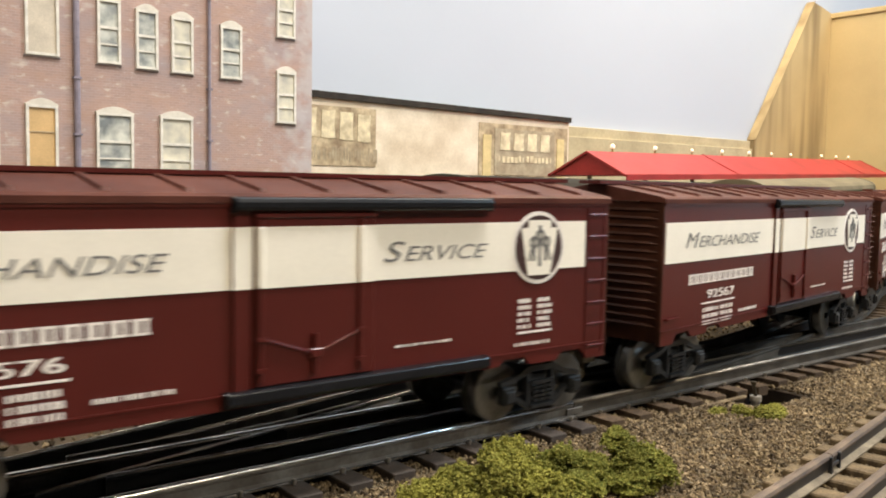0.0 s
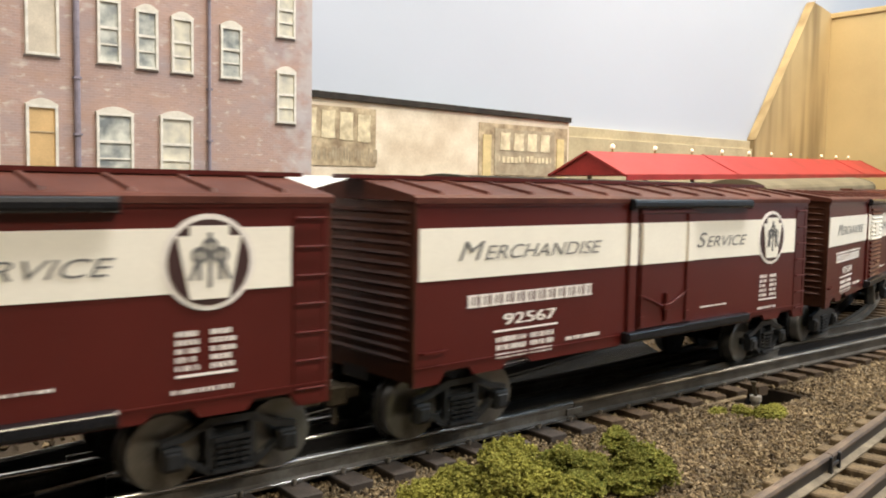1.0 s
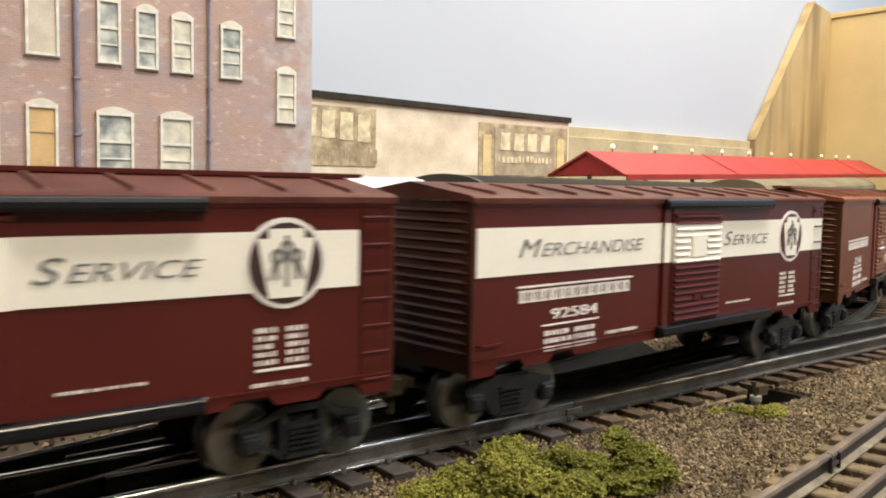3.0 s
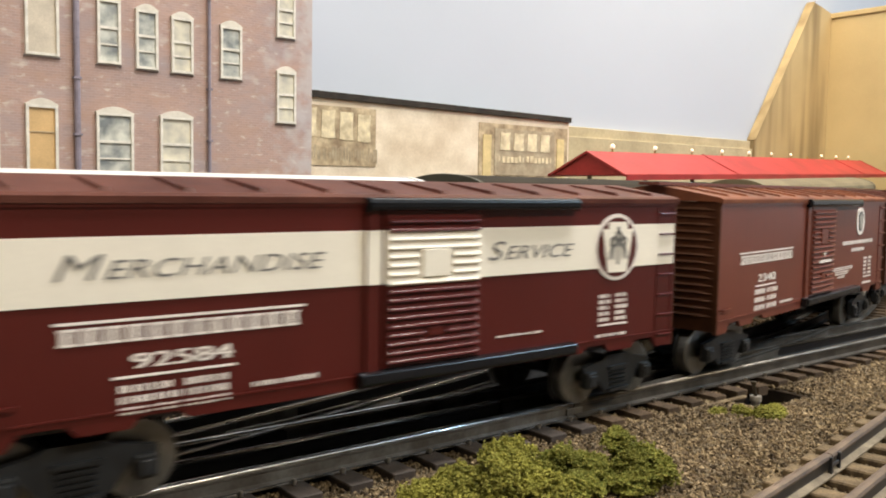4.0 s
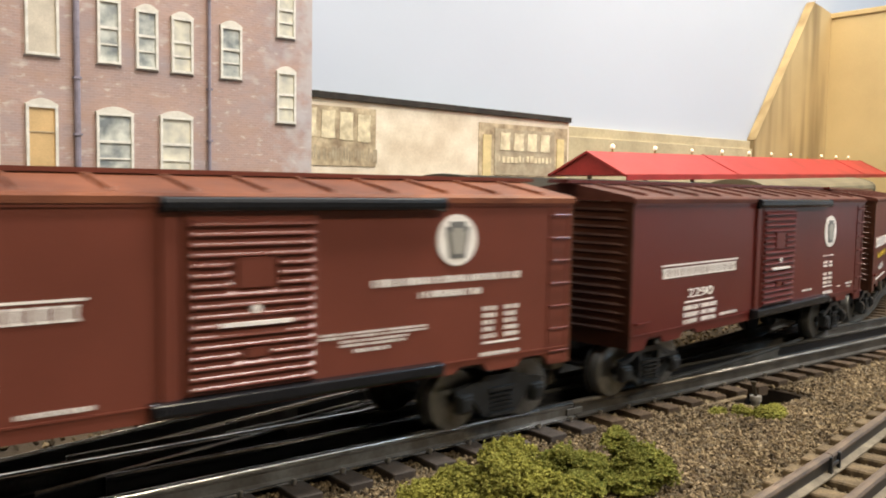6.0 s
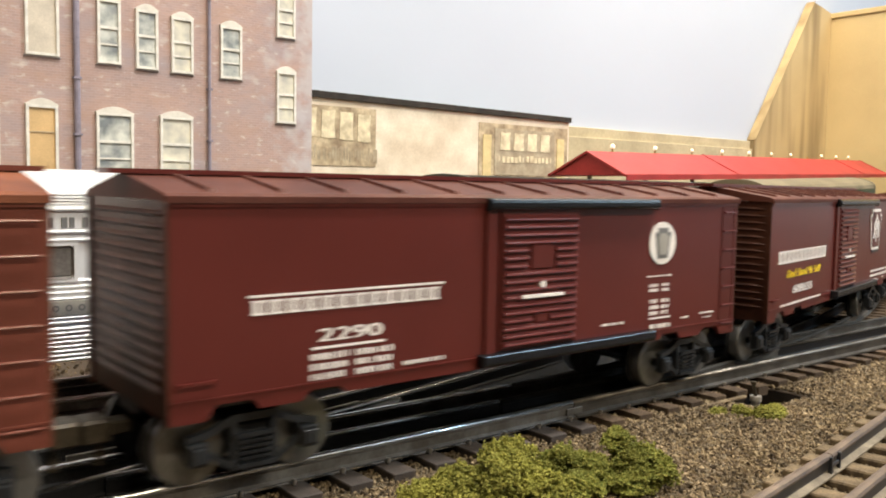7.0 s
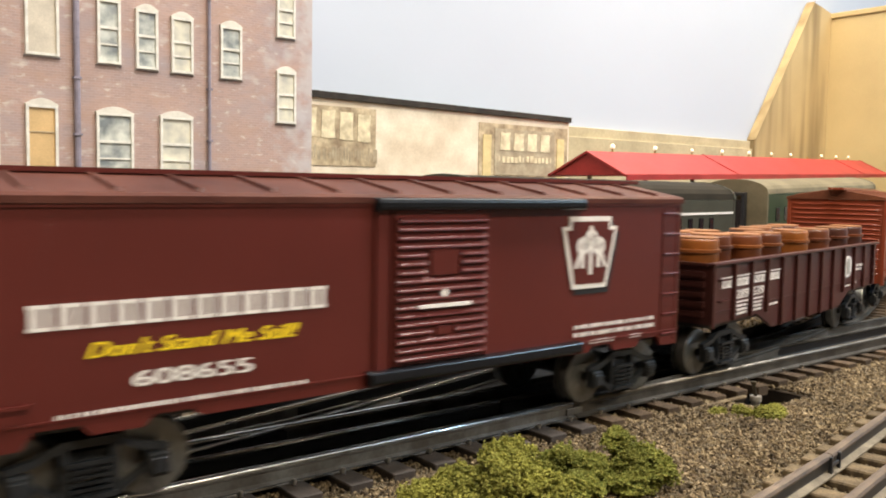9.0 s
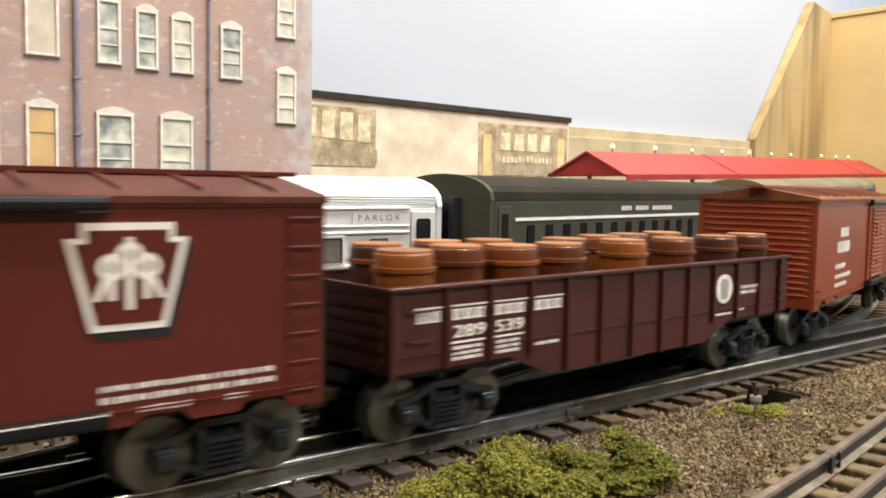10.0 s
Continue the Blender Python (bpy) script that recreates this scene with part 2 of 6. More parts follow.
M_BARRELWOOD = barrel_mat()
M_LID = mat("pale_barrel_lid", (0.29, 0.125, 0.052), 0.62, spec=0.2, var=0.12, scale=90, bump=0.1, random_piece=0.2)
M_BRICK = brick_mat("printed_red_brick")
M_FRAME = mat("cream_window_paint", (0.70, 0.68, 0.63), 0.6, var=0.08, scale=150)
M_PANE = mat("grey_window_pane", (0.56, 0.57, 0.52), 0.4, var=0.15, scale=75, fine=200, tint=(0.20, 0.225, 0.235), bump=0.0)
M_BLIND = mat("cream_window_blind", (0.69, 0.655, 0.53), 0.7, var=0.05, scale=85, fine=200, tint=(0.44, 0.43, 0.385))
M_BOARD = mat("pale_boarding", (0.58, 0.52, 0.43), 0.7, var=0.1, scale=60)
M_DOORWOOD = mat("ochre_boarding", (0.62, 0.42, 0.20), 0.7, var=0.08, scale=60)
M_LINTEL = mat("pale_stone_lintel", (0.66, 0.63, 0.57), 0.7, var=0.06, scale=120)
M_SILL = mat("dark_stone_sill", (0.40, 0.36, 0.35), 0.8, var=0.1, scale=120)
M_PIPE = mat("blue_grey_drainpipe", (0.24, 0.215, 0.275), 0.6, var=0.1, scale=120)
M_STUCCO = mat("stained_cream_wall", (0.76, 0.68, 0.555), 0.8, var=0.08, scale=30, fine=420, tint=(0.60, 0.50, 0.37))
M_SIGNDARK = mat("weathered_brown_sign_paint", (0.50, 0.41, 0.27), 0.8, var=0.22, scale=55, fine=300, tint=(0.27, 0.20, 0.125))
M_SIGNGREY = mat("weathered_grey_sign_paint", (0.40, 0.34, 0.24), 0.8, var=0.15, scale=70, fine=300, tint=(0.31, 0.25, 0.17))
M_SIGNLETTER = mat("faded_cream_letters", (0.74, 0.66, 0.46), 0.8, var=0.12, scale=120, tint=(0.5, 0.42, 0.28))
M_SIGNYELLOW = mat("faded_yellow_paint", (0.68, 0.55, 0.28), 0.8, var=0.1, scale=80)
M_COPING = mat("black_coping", (0.022, 0.019, 0.017), 0.8, spec=0.2, var=0.3, scale=120, tint=(0.05, 0.042, 0.036))
M_SKY = mat("pale_blue_backdrop_paint", (0.452, 0.503, 0.597), 0.85, var=0.015, scale=3, bump=0.02)
M_WALLWHITE = mat("white_wall_paint", (0.80, 0.78, 0.76), 0.85, var=0.02, scale=4, bump=0.02)
M_TAN = mat("tan_fascia_paint", (0.51, 0.395, 0.20), 0.75, var=0.06, scale=8, bump=0.05)
M_TRIM = mat("pale_tan_trim_paint", (0.47, 0.40, 0.255), 0.75, var=0.10, scale=24, fine=300, bump=0.05)
M_STREAK = mat("streaked_tan_board", (0.46, 0.35, 0.18), 0.75, var=0.05, scale=10, bump=0.05)
M_PANELLING = mat("tan_wood_panelling", (0.26, 0.19, 0.12), 0.6, var=0.12, scale=6, bump=0.1)
M_CEIL = mat("white_ceiling", (0.8, 0.8, 0.78), 0.9, var=0.02, scale=4)
M_FLOOR = mat("grey_carpet", (0.16, 0.15, 0.14), 0.95, var=0.15, scale=12, bump=0.4)
M_LAMPGLOW = plain_glow("lit_diffuser", (1.0, 0.92, 0.8), 1.5)
M_PIT = mat("dark_pit_wood", (0.03, 0.02, 0.014), 0.9, var=0.2, scale=80)
M_STEEL = mat("bright_screw_steel", (0.7, 0.68, 0.64), 0.3, metal=1.0, var=0.1)
M_COUPLER = mat("dark_coupler_metal", (0.09, 0.075, 0.055), 0.4, metal=0.6, var=0.2, scale=300)


def streaks(m):
    """Vertical soft darker streaks down the board."""
    n, l = m.node_tree.nodes, m.node_tree.links
    b = n["Principled BSDF"]
    old = b.inputs["Base Color"].links[0].from_socket
    co, mp, nz, rp, mx = (n.new("ShaderNodeTexCoord"), n.new("ShaderNodeMapping"), n.new("ShaderNodeTexNoise"),
                          n.new("ShaderNodeMapRange"), n.new("ShaderNodeMix"))
    mp.inputs["Scale"].default_value = (30, 30, 2.4)
    nz.inputs["Scale"].default_value, nz.inputs["Detail"].default_value = 1.0, 2
    rp.inputs["From Min"].default_value, rp.inputs["From Max"].default_value = 0.42, 0.62
    rp.inputs["To Max"].default_value = 0.85
    l.new(co.outputs["Object"], mp.inputs["Vector"])
    l.new(mp.outputs["Vector"], nz.inputs["Vector"])
    l.new(nz.outputs["Fac"], rp.inputs["Value"])
    l.new(rp.outputs["Result"], mx.inputs["Factor"])
    mx.data_type = "RGBA"
    mx.inputs["B"].default_value = (0.17, 0.115, 0.055, 1)
    l.new(old, mx.inputs["A"])
    l.new(mx.outputs["Result"], b.inputs["Base Color"])


streaks(M_STREAK)


# ---- mesh helpers ----
def box(bm, x0, x1, y0, y1, z0, z1, bevel=0.0):
    made = bmesh.ops.create_cube(bm, size=1, matrix=Matrix.Translation(((x0 + x1) / 2, (y0 + y1) / 2, (z0 + z1) / 2)) @ Matrix.Diagonal((x1 - x0, y1 - y0, z1 - z0, 1)))
    if bevel:
        edges = {e for v in made["verts"] for e in v.link_edges}
        bmesh.ops.bevel(bm, geom=list(edges), offset=bevel, segments=1, affect="EDGES")
    return bm


def cyl(bm, a, b, r, seg=12, r2=None):
    a, b = Vector(a), Vector(b)
    d = b - a
    m = Matrix.Translation((a + b) / 2) @ d.to_track_quat("Z", "Y").to_matrix().to_4x4()
    bmesh.ops.create_cone(bm, cap_ends=True, segments=seg, radius1=r, radius2=r if r2 is None else r2, depth=d.length, matrix=m)
    return bm


def ball(bm, c, r, sub=1):
    bmesh.ops.create_icosphere(bm, subdivisions=sub, radius=r, matrix=Matrix.Translation(c))
    return bm


def prism(bm, pts, a, b, axis="y"):
    """Extrudes an outline from a to b. Outline in (x, z) for axis y, in (y, z) for axis x, in (x, y) for axis z."""
    def at(p, q):
        return {"y": (p[0], q, p[1]), "x": (q, p[0], p[1]), "z": (p[0], p[1], q)}[axis]
    lo, hi = [bm.verts.new(at(p, a)) for p in pts], [bm.verts.new(at(p, b)) for p in pts]
    n = len(pts)
    bm.faces.new(lo)
    bm.faces.new(hi[::-1])
    for i in range(n):
        bm.faces.new((lo[i], hi[i], hi[(i + 1) % n], lo[(i + 1) % n]))
    bmesh.ops.recalc_face_normals(bm, faces=bm.faces)
    return bm


def sweep(bm, places, profile):
    """Sweeps a closed (side, up) profile along places: (x, y, heading in radians)."""
    rings = []
    for x, y, h in places:
        nx, ny = -math.sin(h), math.cos(h)
        rings.append([bm.verts.new((x + nx * a, y + ny * a, z)) for a, z in profile])
    n = len(profile)
    for p, q in zip(rings, rings[1:]):
        for i in range(n):
            bm.faces.new((p[i], q[i], q[(i + 1) % n], p[(i + 1) % n]))
    bm.faces.new(rings[0])
    bm.faces.new(rings[-1][::-1])
    bmesh.ops.recalc_face_normals(bm, faces=bm.faces)
    return bm


def lathe(bm, profile, seg=20, axis="z"):
    rings = []
    for r, z in profile:
        ring = []
        for i in range(seg):
            a = 2 * math.pi * i / seg
            c, s = r * math.cos(a), r * math.sin(a)
            ring.append(bm.verts.new((c, s, z) if axis == "z" else (c, z, s)))
        rings.append(ring)
    for p, q in zip(rings, rings[1:]):
        for i in range(seg):
            bm.faces.new((p[i], p[(i + 1) % seg], q[(i + 1) % seg], q[i]))
    bm.faces.new(rings[0][::-1])
    bm.faces.new(rings[-1])
    bmesh.ops.recalc_face_normals(bm, faces=bm.faces)
    return bm


def mesh_of(name, bm, material, smooth=False):
    me = bpy.data.meshes.new(name)
    bm.to_mesh(me)
    bm.free()
    me.materials.append(material)
    if smooth:
        for p in me.polygons:
            p.use_smooth = True
    return me


def part(name, bm, material, parent, label="", m=None, smooth=False):
    """Links a bmesh (or a mesh) as one mesh object under a thing or a part."""
    me = bm if isinstance(bm, bpy.types.Mesh) else mesh_of(name, bm, material, smooth)
    ob = new(name, me)
    ob.parent = parent
    if m is not None:
        ob.matrix_basis = m
    return tagged(ob, label)


def thing(name, label, category, m=None, group="", kind=""):
    ob = new(name)
    ob.empty_display_size = 0.02
    ob.matrix_basis = m if m is not None else FRAME
    return tagged(ob, label, category, group, kind)


def solo(name, bm, material, label, category="", m=None, kind="", group="", smooth=False):
    ob = new(name, mesh_of(name, bm, material, smooth))
    ob.matrix_basis = m if m is not None else FRAME
    return tagged(ob, label, category, group, kind)


def NB():
    return bmesh.new()


CURVE_END, BACK = 0.56, 1.5
BEND = CURVE * (CURVE_END - CURVE_START)


def track_at(s, off=0.0):
    """Place and heading on the train's road: straight, a bend away from the viewer, a bend back, and straight on."""
    if s <= CURVE_START:
        return s, off, 0.0
    if s <= CURVE_END:
        a = CURVE * (s - CURVE_START)
        x, y = CURVE_START + math.sin(a) / CURVE, (1 - math.cos(a)) / CURVE
    else:
        x, y = CURVE_START + math.sin(BEND) / CURVE, (1 - math.cos(BEND)) / CURVE
        rest = s - CURVE_END
        a = max(0.0, BEND - BACK * rest)
        x += (math.sin(BEND) - math.sin(a)) / BACK
        y += (math.cos(a) - math.cos(BEND)) / BACK
        x += max(0.0, rest - BEND / BACK)
    return x - off * math.sin(a), y + off * math.cos(a), a


# ---- room ----
def room():
    for name, ext, material, label in (
        ("floor", (-3.2, 3.6, -3.4, 0.62, -1.02, -1.0), M_FLOOR, "grey carpet floor of the train room"),
        ("ceiling", (-3.2, 3.6, -3.4, 0.62, 1.42, 1.46), M_CEIL, "plain white ceiling of the train room"),
        ("wall_west", (-3.3, -3.2, -3.4, 0.62, -1.0, 1.42), M_PANELLING, "plain tan side wall"),
        ("wall_east", (3.6, 3.7, -3.4, 0.62, -1.0, 1.42), M_WALLWHITE, "plain white side wall"),
        ("wall_south", (-3.2, 3.6, -3.5, -3.4, -1.0, 1.42), M_PANELLING, "plain tan wall behind the viewer"),
        ("wall_north", (-3.2, 3.6, 0.53, 0.62, -1.0, 1.42), M_WALLWHITE, "white room wall behind the painted backdrop"),
    ):
        solo(name, box(NB(), *ext), material, label, kind="structure")
    for (lx, ly, lz), (sx, sy), watts, colour in LAMPS:
        t = thing("ceiling_light", "unseen flat lit ceiling light panel in a white frame", "ceiling light", FRAME @ pose(lx, ly, lz + 0.06), "ceiling lights")
        bm = NB()
        # hangers and cover of the low panel are added, out of view
        if lz < 1.3:
            for x in (-sx / 3, sx / 3):
                part("hanger", cyl(NB(), (x, 0, -0.002), (x, 0, 1.361 - lz), 0.003, 8), M_STEEL, t, "thin steel hanger")
            part("cover", box(NB(), -sx / 2 - 0.03, sx / 2 + 0.03, -sy / 2 - 0.03, sy / 2 + 0.03, 0.0005, 0.006), M_CEIL, t, "white sheet cover")
        for x0, x1, y0, y1 in ((-sx / 2 - 0.03, sx / 2 + 0.03, -sy / 2 - 0.03, -sy / 2), (-sx / 2 - 0.03, sx / 2 + 0.03, sy / 2, sy / 2 + 0.03),
                               (-sx / 2 - 0.03, -sx / 2, -sy / 2, sy / 2), (sx / 2, sx / 2 + 0.03, -sy / 2, sy / 2)):
            box(bm, x0, x1, y0, y1, -0.055, 0.0, 0.003)
        part("frame", bm, M_CEIL, t)
        part("diffuser", box(NB(), -sx / 2, sx / 2, -sy / 2, sy / 2, -0.05, -0.04), M_LAMPGLOW, t, "glowing white diffuser")


def backdrop():
    # painted sky boards stand on the layout against the wall, with one upright joint
    b = thing("backdrop", "pale blue painted sky board behind the layout", kind="structure", category="")
    part("sky_board", box(NB(), -2.4, 1.0115, 0.500, 0.520, -0.012, 1.40), M_SKY, b)
    part("sky_board", box(NB(), 1.0118, 2.6, 0.5012, 0.520, -0.012, 1.40), M_SKY, b)
    # tan fascia along the foot of the sky
    part("trim", box(NB(), 0.20, 1.0105, 0.492, 0.4995, -0.012, 0.1600, 0.0006), M_TRIM, b, "tan painted foot board")
    part("trim", box(NB(), 0.20, 1.0105, 0.488, 0.492, -0.012, 0.1475, 0.0006), M_TRIM, b, "tan painted foot board")
    # leaning gusset in the corner
    pts = [(1.0125, -0.012), (1.0125, 0.1613), (1.1685, 0.3913), (1.2257, 0.3806), (1.2257, -0.012)]
    part("corner_gusset", prism(NB(), pts, 0.486, 0.4985), M_STREAK, b, "streaked tan board with a slanting edge")
    edge = NB()
    d = Vector((1.1685 - 1.0125, 0.3913 - 0.1613))
    nrm = Vector((-d.y, d.x)).normalized() * 0.0011
    prism(edge, [(1.0125, 0.1613), (1.1685, 0.3913), (1.1685 + nrm.x, 0.3913 + nrm.y), (1.0125 + nrm.x, 0.1613 + nrm.y)], 0.484, 0.499)
    part("gusset_edge", edge, M_STREAK, b, "tan slanting edge strip")
    # tan box wall that comes forward from the corner
    w = thing("side_fascia", "tan painted end wall of the layout", kind="structure", category="")
    part("panel", prism(NB(), [(0.055, -0.0115), (0.095, -0.0115), (0.095, 0.080), (0.120, 0.110), (0.185, 0.110), (0.210, 0.080), (0.210, -0.0115), (0.499, -0.0115), (0.499, 0.372), (0.055, 0.372)], 1.2270, 1.2470, "x"), M_TAN, w, "tan panel with a train opening")
    part("cap_strip", box(NB(), 1.2240, 1.2500, 0.055, 0.499, 0.372, 0.3806, 0.001), M_TAN, w)


# ---- ground ----
PIT = (0.1600, 0.2000, -0.0480, -0.0235)


def ground():
    bm = NB()
    xs = sorted({-2.2, -1.6, -0.9, -0.5, PIT[0], PIT[1], 2.6, *[round(-0.3 + 0.02 * i, 4) for i in range(60)]})
    ys = sorted({-0.42, PIT[2], PIT[3], 0.5, *[round(-0.30 + 0.02 * i, 4) for i in range(28)]})
    vs = {}
    for x in xs:
        for y in ys:
            z = -0.0098 + 0.0009 * noise.noise(Vector((x * 30, y * 30, 0))) if -0.3 < y < -0.05 else -0.0105
            vs[x, y] = bm.verts.new((x, y, z))
    for x0, x1 in zip(xs, xs[1:]):
        for y0, y1 in zip(ys, ys[1:]):
            if PIT[0] <= x0 < PIT[1] and PIT[2] <= y0 < PIT[3]:
                continue
            bm.faces.new((vs[x0, y0], vs[x1, y0], vs[x1, y1], vs[x0, y1]))
    solo("ground", bm, M_GROUND, "brown earth and gravel top of the model layout", kind="structure", smooth=True)
    # pit for the turnout motor
    bm = NB()
    x0, x1, y0, y1 = PIT
    for e in ((x0 - 0.002, x1 + 0.002, y0 - 0.002, y1 + 0.002, -0.034, -0.032), (x0 - 0.002, x0, y0, y1, -0.032, -0.0112), (x1, x1 + 0.002, y0, y1, -0.032, -0.0112),
              (x0 - 0.002, x1 + 0.002, y0 - 0.002, y0, -0.032, -0.0112), (x0 - 0.002, x1 + 0.002, y1, y1 + 0.002, -0.032, -0.0112)):
        box(bm, *e)
    solo("pit_lining", bm, M_PIT, "dark wooden lining of a pit beside the track", kind="structure")
    # base board below
    solo("layout_table", box(NB(), -2.2, 2.6, -0.42, 0.53, -0.10, -0.036), M_TIE2, "wooden base of the model layout", kind="structure")
    for x in (-2.1, 0.2, 2.5):
        for y in (-0.38, 0.45):
            solo("table_leg", box(NB(), x - 0.03, x + 0.03, y - 0.03, y + 0.03, -1.0, -0.1, 0.003), M_TIE2, "square wooden leg under the layout", "table leg", group="layout legs")


room()
backdrop()
ground()


# ---- track ----
RAIL_PROFILE = [(-0.0030, -0.0064), (0.0030, -0.0064), (0.0030, -0.0056), (0.0008, -0.0050), (0.0008, -0.0022), (0.0013, -0.0017), (0.0013, -0.0010), (0.0006, -0.0006),
                (-0.0006, -0.0006), (-0.0013, -0.0010), (-0.0013, -0.0017), (-0.0008, -0.0022), (-0.0008, -0.0050), (-0.0030, -0.0056)]


def rail(parent, places, side, material, top, slim=1.0, label="", square=0.75):
    """One rail with a polished head, sweep along places shifted sideways."""
    shifted = [(x - side * math.sin(h), y + side * math.cos(h), h) for x, y, h in places]
    r = part("rail", sweep(NB(), shifted, [(a * slim, z) for a, z in RAIL_PROFILE]), material, parent, label)
    w = 0.00135 * slim
    angles = [math.pi * i / 14 for i in range(15)]
    head = [(math.copysign(w * abs(math.cos(a)) ** square, math.cos(a)), -0.0010 + 0.00125 * max(0.0, math.sin(a)) ** square) for a in angles]
    part("rail_head", sweep(NB(), shifted, head), top, r, "polished rail top", smooth=True)
    return r


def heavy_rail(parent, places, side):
    """A tall siding rail: foot with dust, web coloured dark as the shade under an overhanging brown head."""
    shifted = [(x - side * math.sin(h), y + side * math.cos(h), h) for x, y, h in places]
    r = part("rail", sweep(NB(), shifted, [(-0.0007, -0.0058), (0.0007, -0.0058), (0.0007, -0.0016), (-0.0007, -0.0016)]), M_SHADED_WEB, parent, "steel rail web coloured dark as shade under the head")
    part("rail_foot", sweep(NB(), shifted, [(-0.0030, -0.0064), (0.0030, -0.0064), (0.0030, -0.0059), (0.0007, -0.0052), (-0.0007, -0.0052), (-0.0030, -0.0059)]), M_DUSTFOOT, r, "pale rail foot with dust")
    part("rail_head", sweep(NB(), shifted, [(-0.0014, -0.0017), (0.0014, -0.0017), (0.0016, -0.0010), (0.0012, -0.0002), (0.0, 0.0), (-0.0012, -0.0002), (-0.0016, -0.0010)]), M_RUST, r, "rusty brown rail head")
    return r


def tie_mesh(name, length, width, height, material, uneven):
    bm = NB()
    box(bm, -width / 2, width / 2, -length / 2, length / 2, -height, 0, 0.0004)
    for v in bm.verts:
        v.co += Vector((noise.noise(v.co * 900), noise.noise(v.co * 700 + Vector((9, 0, 0))), noise.noise(v.co * 800 + Vector((0, 7, 0))))) * uneven
    return mesh_of(name, bm, material)


TIES = {"dark": tie_mesh("tie", 0.062, 0.0088, 0.005, M_TIE, 0.0004), "brown": tie_mesh("tie", 0.062, 0.0084, 0.005, M_TIE3, 0.0005), "pale": tie_mesh("tie", 0.060, 0.0082, 0.005, M_TIE2, 0.0006)}


def lay_ties(parent, places, dark, name="tie"):
    rng = random.Random(5)
    for i, (x, y, h) in enumerate(places):
        me = TIES[dark(x)]
        part(name, me, None, parent, m=pose(x, y, -0.0065 - 0.0003 * rng.random(), 0, 0, math.degrees(h) + rng.uniform(-1.6, 1.6)))


def steps(a, b, d):
    return [a + d * i for i in range(int((b - a) / d) + 1)]


